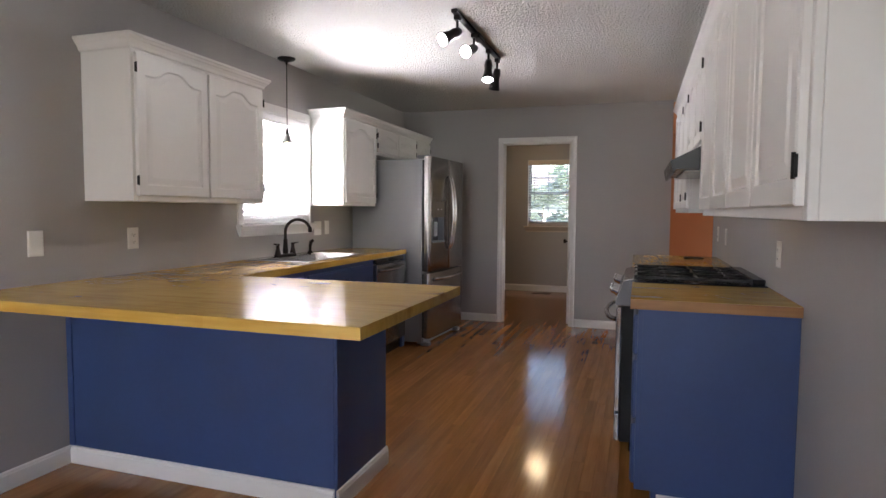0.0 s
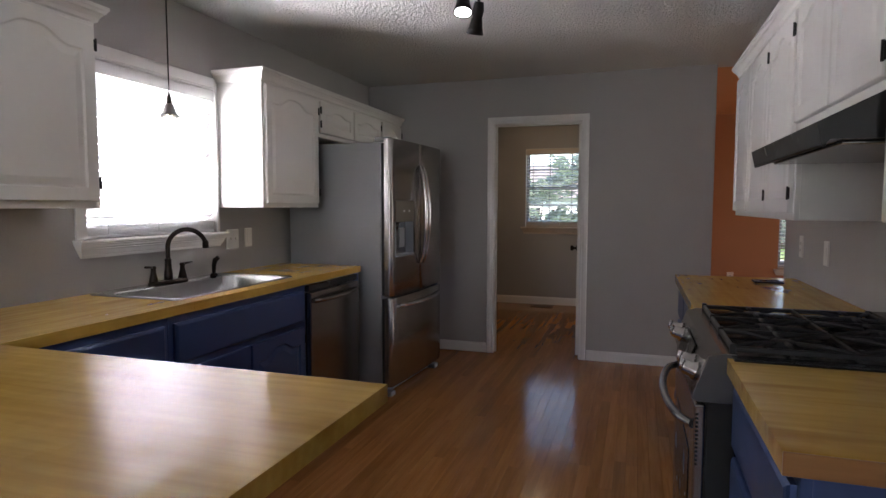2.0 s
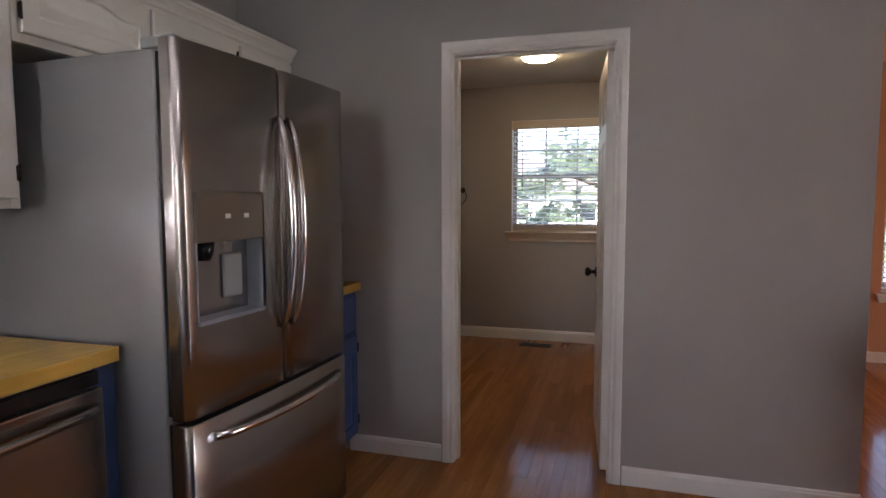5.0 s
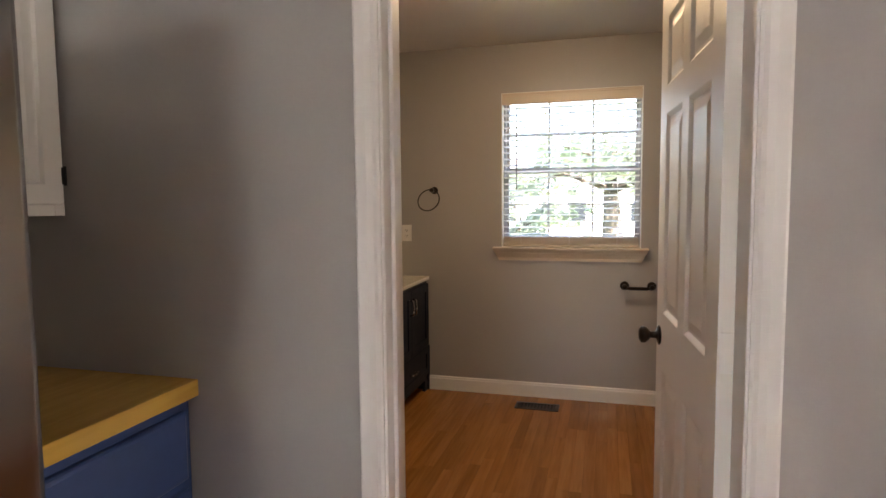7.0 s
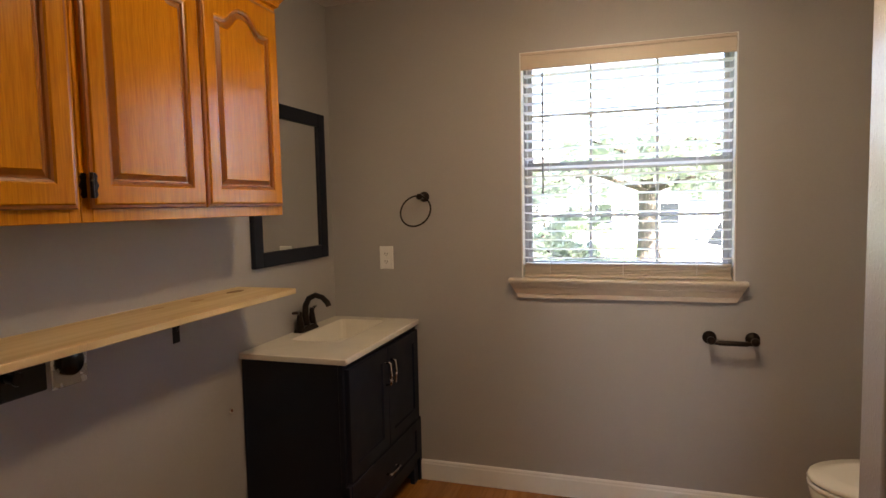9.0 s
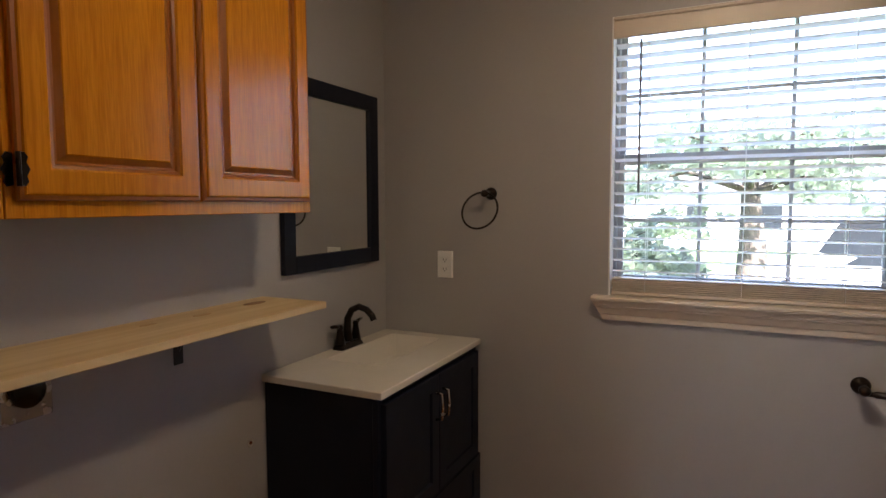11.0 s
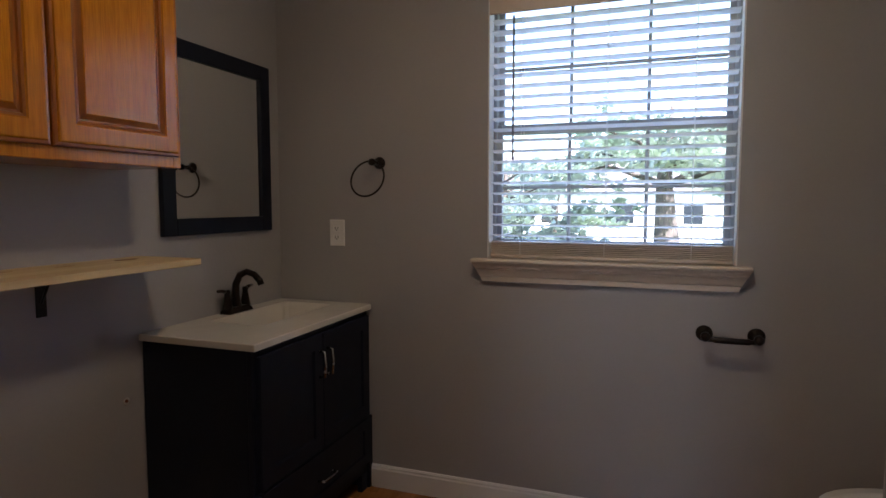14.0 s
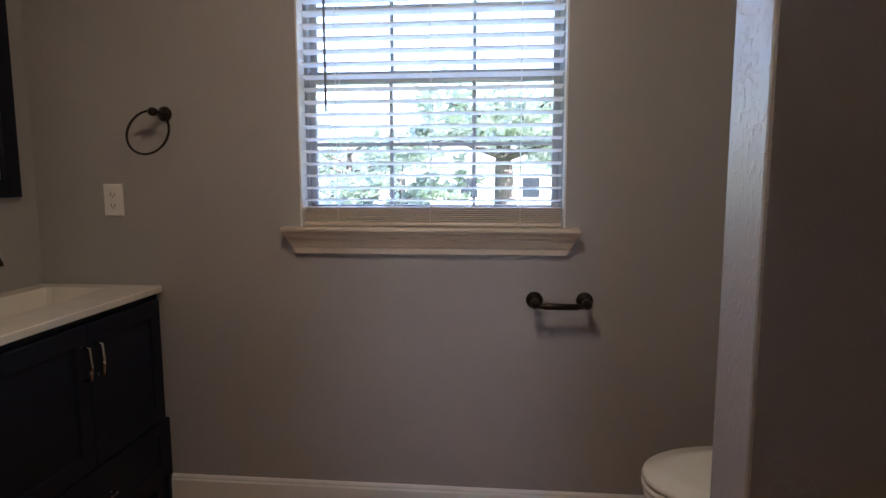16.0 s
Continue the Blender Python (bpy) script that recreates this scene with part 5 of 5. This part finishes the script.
mr = thing("wall_mirror", (LW, 9.472, 1.5), "rectangular mirror in a flat black wooden frame", "mirror")
MY0, MY1, MZ0, MZ1 = 9.167, 9.787, 1.15, 1.857
part("frame", boxes((LW + 0.0005, LW + 0.022, MY0, MY0 + 0.062, MZ0, MZ1), (LW + 0.0005, LW + 0.022, MY1 - 0.062, MY1, MZ0, MZ1), (LW + 0.0005, LW + 0.022, MY0 + 0.062, MY1 - 0.062, MZ0, MZ0 + 0.062), (LW + 0.0005, LW + 0.022, MY0 + 0.062, MY1 - 0.062, MZ1 - 0.062, MZ1), bev=0.002), VANNAVY, mr)
part("glass", box(LW + 0.004, LW + 0.010, MY0 + 0.058, MY1 - 0.058, MZ0 + 0.058, MZ1 - 0.058), MIRROR, mr)

# vanity
VX, VY0, VY1, VZ = -2.268, 9.057, 9.867, 0.828
vn = thing("bathroom_vanity", (-2.5, 9.462, 0), "dark navy vanity cabinet with shaker doors and a drawer", "vanity")
vf = VX - 0.022
part("side_panel", box(LW + 0.004, vf - 0.02, VY0 + 0.012, VY0 + 0.03, 0.0, VZ - 0.024, 0.002), VANNAVY, vn)
part("side_panel", box(LW + 0.004, vf - 0.02, VY1 - 0.022, VY1 - 0.004, 0.0, VZ - 0.024, 0.002), VANNAVY, vn)
part("body", box(LW + 0.004, vf - 0.02, VY0 + 0.03, VY1 - 0.022, 0.10, VZ - 0.13), VANNAVY, vn)
part("face_frame", boxes((vf - 0.02, vf, VY0 + 0.012, VY0 + 0.05, 0, VZ - 0.024), (vf - 0.02, vf, VY1 - 0.042, VY1 - 0.004, 0, VZ - 0.024), (vf - 0.02, vf, VY0 + 0.05, VY1 - 0.042, VZ - 0.06, VZ - 0.024), (vf - 0.02, vf, VY0 + 0.05, VY1 - 0.042, 0.075, 0.115), (vf - 0.02, vf - 0.004, VY0 + 0.05, VY1 - 0.042, 0.115, VZ - 0.06), bev=0.002), VANNAVY, vn)
ym = (VY0 + VY1) / 2 + 0.004
for a, b, sgn in ((VY0 + 0.03, ym - 0.002, 1), (ym + 0.002, VY1 - 0.022, -1)):
    d = part("door", put_axes(shaker_front(b - a, 0.445), Vector((vf + 0.0005, (a + b) / 2, 0.335)), "+x"), VANNAVY, vn)
    hy = ym - sgn * 0.028
    hz = 0.668
    part("handle", tube([(vf + 0.019, hy, hz - 0.05), (vf + 0.042, hy, hz - 0.047), (vf + 0.046, hy, hz), (vf + 0.042, hy, hz + 0.047), (vf + 0.019, hy, hz + 0.05)], 0.0052, 8), NICKEL, d, "curved nickel bar handle")
part("lower_side", box(LW + 0.004, vf, VY1 - 0.0038, VY1 + 0.008, 0.0, 0.325, 0.0015), VANNAVY, vn)
part("corner_post", box(vf - 0.02, vf + 0.0165, VY0 + 0.012, VY0 + 0.029, 0.0, 0.325, 0.0015), VANNAVY, vn)
part("corner_post", box(vf + 0.0002, vf + 0.0165, VY1 - 0.021, VY1 + 0.008, 0.0, 0.325, 0.0015), VANNAVY, vn)
dr = part("drawer_front", put_axes(shaker_front(VY1 - VY0 - 0.052, 0.205, 0.045), Vector((vf + 0.0005, (VY0 + VY1) / 2 + 0.004, 0.122)), "+x"), VANNAVY, vn)
part("handle", tube([(vf + 0.019, ym - 0.05, 0.225), (vf + 0.042, ym - 0.047, 0.225), (vf + 0.046, ym, 0.225), (vf + 0.042, ym + 0.047, 0.225), (vf + 0.019, ym + 0.05, 0.225)], 0.0052, 8), NICKEL, dr, "curved nickel bar handle")
for y in (VY0 + 0.012, VY1 - 0.074):
    part("foot", loft([[Vector((x, y + u, z)) for u, z in ((0, 0), (0.05, 0), (0.07, 0.075), (0, 0.075))] for x in (vf - 0.018, vf + 0.004)], True, True, False), VANNAVY, vn)

bl = (-2.665, -2.425, 9.307, 9.797)
vt = part("basin_top", loft([rrect(LW + 0.001, VX, VY0, VY1, 0.004, VZ - 0.023, 2), rrect(LW + 0.001, VX, VY0, VY1, 0.004, VZ - 0.003, 2), rrect(LW + 0.004, VX - 0.003, VY0 + 0.003, VY1 - 0.003, 0.004, VZ, 2), rrect(bl[0], bl[1], bl[2], bl[3], 0.02, VZ, 2), rrect(bl[0] + 0.004, bl[1] - 0.004, bl[2] + 0.004, bl[3] - 0.004, 0.02, VZ - 0.004, 2), rrect(bl[0] + 0.03, bl[1] - 0.03, bl[2] + 0.05, bl[3] - 0.05, 0.02, VZ - 0.085, 2), rrect(bl[0] + 0.07, bl[1] - 0.07, bl[2] + 0.12, bl[3] - 0.12, 0.02, VZ - 0.10, 2)], False, True, False), VANTOP, vn, "white cultured-marble top with a rectangular basin")
part("drain", lathe([(0.02, 0), (0.02, 0.003), (0.002, 0.004)], (-2.545, 9.552, VZ - 0.0995), 16), BRONZE, vt)

vfc = thing("bathroom_faucet", (-2.69, 9.512, VZ), "oil-rubbed bronze centerset faucet with two levers", "faucet")
qx, qy, qz = -2.700, 9.512, VZ + 0.0005
part("base", loft([rrect(qx - 0.026, qx + 0.026, qy - 0.078, qy + 0.078, 0.01, qz, 2), rrect(qx - 0.024, qx + 0.024, qy - 0.074, qy + 0.074, 0.01, qz + 0.010, 2), rrect(qx - 0.018, qx + 0.018, qy - 0.06, qy + 0.06, 0.01, qz + 0.024, 2)], True, True, False), BRONZE, vfc)
pts = [(qx, qy, qz + 0.02), (qx - 0.004, qy, qz + 0.07), (qx + 0.0, qy, qz + 0.115), (qx + 0.02, qy, qz + 0.15), (qx + 0.055, qy, qz + 0.165), (qx + 0.09, qy, qz + 0.155), (qx + 0.115, qy, qz + 0.132), (qx + 0.122, qy, qz + 0.115)]
part("spout", tube(pts, 0.013, 12, [0.021, 0.016, 0.0145, 0.014, 0.0135, 0.013, 0.0135, 0.013]), BRONZE, vfc)
for sgn in (-1, 1):
    h = part("handle", lathe([(0.022, 0), (0.016, 0.03), (0.011, 0.062), (0.013, 0.068), (0.009, 0.078)], (qx, qy + sgn * 0.055, qz + 0.018), 14), BRONZE, vfc)
    part("lever", tube([(qx, qy + sgn * 0.054, qz + 0.086), (qx - 0.002, qy + sgn * 0.08, qz + 0.094), (qx - 0.004, qy + sgn * 0.105, qz + 0.096)], 0.007, 8, [0.008, 0.007, 0.006]), BRONZE, h)

# towel ring, paper holder, outlet, register
tr = thing("towel_ring", (-2.232, FY, 1.44), "dark bronze towel ring on the wall over the vanity", "towel ring")
part("rosette", lathe([(0.026, 0), (0.026, -0.006), (0.018, -0.012), (0.011, -0.018), (0.009, -0.062), (0.015, -0.068), (0.014, -0.084), (0.002, -0.088)], (-2.226, FY - 0.0005, 1.44), 22, "y"), BRONZE, tr)
rc = Vector((-2.248, FY - 0.076, 1.371))
ring = []
for k in range(41):
    a = 2 * math.pi * k / 40
    u = Vector((math.cos(radians(32)), 0, math.sin(radians(32))))
    ring.append(rc + u * 0.082 * math.cos(a) + Vector((-u.z, 0.10, u.x)) * 0.070 * math.sin(a))
part("ring", tube(ring, 0.0042, 8), BRONZE, tr)

tp = thing("paper_holder", (-0.84, FY, 0.797), "dark bronze toilet-paper holder, empty", "paper holder")
for x in (-0.925, -0.755):
    part("post", lathe([(0.029, 0), (0.029, -0.006), (0.020, -0.012), (0.011, -0.02), (0.010, -0.055), (0.016, -0.06), (0.017, -0.075), (0.010, -0.086), (0.002, -0.088)], (x, FY - 0.0005, 0.797), 20, "y"), BRONZE, tp)
part("roller", tube([(-0.925, FY - 0.068, 0.788), (-0.90, FY - 0.068, 0.788), (-0.895, FY - 0.068, 0.788), (-0.785, FY - 0.068, 0.788), (-0.78, FY - 0.068, 0.788), (-0.755, FY - 0.068, 0.788)], 0.01, 14, [0.008, 0.008, 0.011, 0.011, 0.008, 0.008]), BRONZE, tp)
plate("-y", (-2.437, FY - 0.0005, 1.137), 0.073, 0.117, "outlet", "white duplex outlet over the vanity")

rgx = thing("floor_register", (-1.47, 9.672, 0), "dark brown slotted floor register under the window", "floor register")
part("frame", boxes((-1.615, -1.33, 9.602, 9.624, 0.0005, 0.006), (-1.615, -1.33, 9.712, 9.734, 0.0005, 0.006), (-1.615, -1.590, 9.624, 9.712, 0.0005, 0.006), (-1.355, -1.33, 9.624, 9.712, 0.0005, 0.006), bev=0.0015), GRILLE, rgx)
part("well", box(-1.59, -1.355, 9.624, 9.712, 0.0004, 0.001), DARKHOLE, rgx)
for k in range(11):
    x = -1.588 + k * 0.0216
    part("slat", box(x, x + 0.009, 9.624, 9.712, 0.0012, 0.005), GRILLE, rgx)

# toilet
tl = thing("toilet", (-0.3, 9.372, 0), "white porcelain toilet with the lid down", "toilet")


def oval(cx, cy, a, b, z, n=36, back=0.72):
    pts = []
    for k in range(n):
        t = 2 * math.pi * k / n
        c = math.cos(t)
        pts.append(Vector((cx + (a if c < 0 else a * back) * c, cy + b * math.sin(t), z)))
    return pts


tcx, tcy = -0.375, 9.372
part("bowl", loft([oval(tcx + 0.10, tcy, 0.20, 0.11, 0.0), oval(tcx + 0.10, tcy, 0.20, 0.11, 0.05), oval(tcx + 0.09, tcy, 0.19, 0.10, 0.16), oval(tcx + 0.04, tcy, 0.24, 0.135, 0.26), oval(tcx, tcy, 0.275, 0.17, 0.35), oval(tcx, tcy, 0.285, 0.182, 0.39), oval(tcx, tcy, 0.28, 0.178, 0.398)], True, True), PORCELAIN, tl)
part("seat", loft([oval(tcx, tcy, 0.286, 0.184, 0.400), oval(tcx, tcy, 0.290, 0.188, 0.408), oval(tcx, tcy, 0.288, 0.186, 0.418)], True, True), PORCELAIN, tl)
part("lid", loft([oval(tcx, tcy, 0.284, 0.182, 0.420), oval(tcx, tcy, 0.290, 0.188, 0.428), oval(tcx, tcy, 0.284, 0.182, 0.440), oval(tcx, tcy, 0.22, 0.13, 0.446)], True, True), PORCELAIN, tl)
part("tank", box(-0.085, 0.135, 9.157, 9.587, 0.39, 0.745, 0.022, 3), PORCELAIN, tl)
part("tank_lid", box(-0.097, 0.140, 9.147, 9.597, 0.747, 0.782, 0.010, 2), PORCELAIN, tl)
part("flush_lever", tube([(-0.087, 9.212, 0.68), (-0.105, 9.212, 0.68), (-0.108, 9.272, 0.672)], 0.006, 8), CHROME, tl)

# shelves behind the door
ss = thing("closet_shelving", (-0.05, 7.972, 0), "white painted open shelving behind the bathroom door", "shelving")
for y in (7.272, 8.672):
    part("upright", box(-0.16, BX - 0.002, y, y + 0.02, 0.0, 2.05, 0.002), TRIM, ss)
for z in (0.42, 0.86, 1.14, 1.46, 1.80):
    part("shelf", box(-0.16, BX - 0.002, 7.293, 8.671, z, z + 0.02, 0.002), TRIM, ss)

cl = thing("ceiling_light", (-1.337, 8.70, BZ), "lit flush-mount ceiling light with a warm diffuser", "ceiling lamp")
part("base", lathe([(0.132, 0), (0.132, -0.006), (0.118, -0.008)], (-1.337, 8.70, BZ), 32), TRIM, cl)
part("diffuser", lathe([(0.124, 0), (0.124, -0.018), (0.118, -0.030), (0.095, -0.040), (0.05, -0.045), (0.002, -0.046)], (-1.337, 8.70, BZ - 0.0085), 32), DOMEGLOW, cl)

# ---------- outdoors ----------
gz = -0.85
structure("foundation", boxes((LW - 0.16, RW + 0.12, BACK - 0.15, FY + 0.16, gz - 0.05, -0.121), (RW + 0.121, 4.76, 2.38, FY + 0.16, gz - 0.05, -0.121)), paint("foundation_concrete", (0.38, 0.37, 0.35), 0.9, 0.12, 0.8, 25, 0.3, 0.01), "grey concrete house foundation", "foundation")
structure("ground", boxes((-200, 200, FY + 0.17, 300, gz - 0.3, gz), (-200, LW - 0.17, -200, FY + 0.17, gz - 0.3, gz), (4.77, 200, -200, FY + 0.17, gz - 0.3, gz), (LW - 0.17, 4.77, -200, BACK - 0.16, gz - 0.3, gz), (RW + 0.13, 4.77, BACK - 0.16, 2.37, gz - 0.3, gz)), LAWN, "lawn in front of and around the house", "ground")
structure("road", box(-120, 120, 21, 29, gz + 0.004, gz + 0.01), ASPHALT, "grey asphalt street", "road")
structure("pavement", box(1.5, 5.0, FY + 0.2, 20.9, gz + 0.004, gz + 0.05), paint("concrete_drive", (0.42, 0.41, 0.39), 0.85, 0.12, 0.7, 25, 0.3, 0.01), "pale concrete driveway", "driveway")


def tree(x, y, h, spread, r, seed, label, low=0.26):
    rng = random.Random(seed)
    t = thing("tree", (x, y, gz), label, "tree", "street trees")
    trunk = bmesh.new()
    merge(trunk, tube([(x, y, gz - 0.1), (x + 0.03, y, gz + 0.5), (x + 0.06, y + 0.05, gz + h * 0.35), (x, y + 0.1, gz + h * 0.6), (x + 0.1, y, gz + h * 0.9)], r, 14, [r * 1.35, r * 1.02, r * 0.9, r * 0.55, r * 0.12]))
    tips = []
    for k in range(11):
        z0 = gz + h * rng.uniform(low, 0.72)
        a = 2 * math.pi * k / 11 + rng.uniform(-0.3, 0.3)
        l = spread * rng.uniform(0.6, 1.0)
        p = [Vector((x, y, z0)), Vector((x + 0.45 * l * math.cos(a), y + 0.45 * l * math.sin(a), z0 + 0.16 * l)), Vector((x + l * math.cos(a), y + l * math.sin(a), z0 + rng.uniform(-0.12, 0.25) * l))]
        merge(trunk, tube(p, 0.05, 7, [r * 0.26, r * 0.12, r * 0.04]))
        tips += [p[1].lerp(p[2], f) for f in (0.0, 0.35, 0.7, 1.0)]
    part("trunk", trunk, BARK, t)
    verts, faces = [], []
    for tip in tips:
        for j in range(7):
            c = tip + Vector((rng.gauss(0, 0.42), rng.gauss(0, 0.42), rng.gauss(0, 0.30))) * spread * 0.26
            for i in range(13):
                q = c + Vector((rng.gauss(0, 0.16), rng.gauss(0, 0.16), rng.gauss(0, 0.11))) * spread * 0.22
                u = Vector((rng.gauss(0, 1), rng.gauss(0, 1), rng.gauss(0, 0.5))).normalized() * rng.uniform(0.06, 0.11)
                v = u.orthogonal().normalized() * u.length * 0.55
                n = len(verts)
                verts += [q - u, q + v, q + u, q - v]
                faces.append((n, n + 1, n + 2, n + 3))
    me = bpy.data.meshes.new("crown")
    me.from_pydata(verts, [], faces)
    me.materials.append(LEAF)
    cr = new("crown", me)
    cr.parent = t
    cr.location = -Vector((x, y, gz))
    return t


tree(-1.0, 18.5, 4.2, 2.2, 0.24, 3, "street tree with a dark trunk and light green leaves", 0.52)
tree(-2.9, 18.6, 2.6, 1.5, 0.07, 21, "low leafy young tree on the lawn before the street")
tree(-5.2, 24.0, 4.0, 2.4, 0.15, 5, "leafy young tree further along the lawn")
tree(3.4, 26.0, 4.1, 2.4, 0.16, 8, "leafy young tree beyond the driveway")
tree(-10.5, 36.0, 6.0, 3.6, 0.25, 13, "leafy tree across the street")
tree(7.0, 36.0, 6.0, 3.6, 0.25, 17, "leafy tree across the street")


def car(x, y, paint_m, label, van=False):
    t = thing("parked_car", (x, y, gz), label, "car")
    h = 0.55 if not van else 0.95
    prof = [(-2.2, 0.30), (-2.25, 0.62), (-2.1, 0.82), (-1.15, 0.95), (-0.55, 0.95 + h), (1.15, 0.97 + h), (1.85, 0.98 if not van else 1.6), (2.2, 0.92), (2.28, 0.6), (2.2, 0.30)]
    part("body", loft([[Vector((x + px, y + s * (0.86 if pz < 1.0 else 0.72), gz + pz)) for px, pz in prof] for s in (-1, 1)], True, True, False), paint_m, t)
    for s in (-1, 1):
        part("side_window", loft([[Vector((x + px, y + s * yy, gz + pz)) for px, pz in ((-1.0, 1.0), (1.55, 1.02), (1.08, 0.90 + h), (-0.5, 0.90 + h))] for yy in (0.80, 0.815)], True, True, False), TINT, t)
        for wx in (-1.4, 1.4):
            w = part("wheel", lathe([(0.32, -0.1), (0.335, -0.06), (0.335, 0.06), (0.32, 0.1)], (x + wx, y + s * 0.80, gz + 0.345), 22, "y"), RUBBER, t)
            part("rim", lathe([(0.21, 0.0), (0.20, s * 0.012), (0.05, s * 0.02), (0.002, s * 0.022)], (x + wx, y + s * 0.90, gz + 0.345), 18, "y"), CHROME, w)
    return t


car(-4.2, 20.3, paint("silver_car_paint", (0.42, 0.43, 0.45), 0.25, 0.05, 2, 60, 0.0, 0.001, 0.0, 0.6), "silver-grey parked car at the kerb")
car(1.2, 22.4, CARWHITE, "white van parked in the street", True)


def house(x, y, w, d, label):
    t = thing("neighbour_house", (x, y, gz), label, "house")
    part("wall", box(x - w / 2, x + w / 2, y, y + d, gz, gz + 2.8), SIDING, t)
    part("roof", loft([[Vector((xx, y - 0.5, gz + 2.7)), Vector((xx, y + d / 2, gz + 5.0)), Vector((xx, y + d + 0.5, gz + 2.7))] for xx in (x - w / 2 - 0.4, x + w / 2 + 0.4)], True, True, False), ROOF, t)
    for f in (-0.36, -0.14, 0.12, 0.34):
        wd = part("window", boxes((x + f * w - 0.55, x + f * w + 0.55, y - 0.04, y - 0.001, gz + 0.95, gz + 2.2), bev=0.01), TRIM, t)
        part("pane", box(x + f * w - 0.46, x + f * w + 0.46, y - 0.06, y - 0.041, gz + 1.05, gz + 2.1), TINT, wd)
    part("door", box(x - 0.02 * w - 0.45, x - 0.02 * w + 0.45, y - 0.05, y - 0.001, gz + 0.1, gz + 2.15), TRIM, t)
    return t


house(-4.5, 40, 15, 8, "pale-blue sided single-storey house across the street")
house(15, 41, 14, 8, "pale sided single-storey house across the street")

# ---------- floor boards ----------
BW, NEAR = 0.0572, (-2.05, 0.0, 2.6, FY)
LENS = (0.52, 0.78, 1.04, 1.30, 1.56)
rng = random.Random(11)


def board_verts(x0, x1, y0, y1):
    e, g = 0.0004, 0.0002
    return [(x0 + g, y0 + g, -0.017), (x1 - g, y0 + g, -0.017), (x1 - g, y1 - g, -0.017), (x0 + g, y1 - g, -0.017), (x0 + g, y0 + g, -e), (x1 - g, y0 + g, -e), (x1 - g, y1 - g, -e), (x0 + g, y1 - g, -e), (x0 + g + e, y0 + g + e, 0), (x1 - g - e, y0 + g + e, 0), (x1 - g - e, y1 - g - e, 0), (x0 + g + e, y1 - g - e, 0)]


BF = [(8, 9, 10, 11)] + [(4 + k, 4 + (k + 1) % 4, 8 + (k + 1) % 4, 8 + k) for k in range(4)] + [(k, (k + 1) % 4, 4 + (k + 1) % 4, 4 + k) for k in range(4)]
JOINT = paint("floor_joint_dirt", (0.20, 0.085, 0.027), 0.9, 0.2, 4, 60, 0.0)
JOINT.node_tree.nodes["Principled BSDF"].inputs["Specular IOR Level"].default_value = 0.0
shared = {}
for L in LENS:
    me = bpy.data.meshes.new("floor_board")
    me.from_pydata(board_verts(0, BW, 0, L), [], BF)
    me.materials.append(FLOORWOOD)
    me.materials.append(JOINT)
    for p in me.polygons:
        p.material_index = 0 if p.index < 5 else 1
    shared[L] = me
rest_v, rest_f = [], []
row = 0
x = LW
count = 0
while x < 4.6 - BW:
    south = BACK if x < RW + 0.06 else 2.4
    y = south + rng.uniform(-1.2, 0)
    while y < FY:
        L = rng.choice(LENS)
        if NEAR[0] <= x <= NEAR[1] and y >= NEAR[2] and y + L <= FY and count < 300:
            b = new("floor_board", shared[L])
            b.parent = floor_slab
            b.location = (x, y, 0)
            b.rotation_euler = (0, radians(rng.uniform(-0.09, 0.09)), 0)
            count += 1
        else:
            n = len(rest_v)
            rest_v += board_verts(x, x + BW, max(y, south), min(y + L, FY - 0.001))
            rest_f += [tuple(n + k for k in f) for f in BF]
        y += L
    x += BW
me = bpy.data.meshes.new("floor_boards_rest")
me.from_pydata(rest_v, [], rest_f)
me.materials.append(FLOORREST)
me.materials.append(JOINT)
for p in me.polygons:
    p.material_index = 0 if p.index % len(BF) < 5 else 1
fb = new("floor_boards_rest", me)
fb.parent = floor_slab
tagged(fb, kind="stuff")
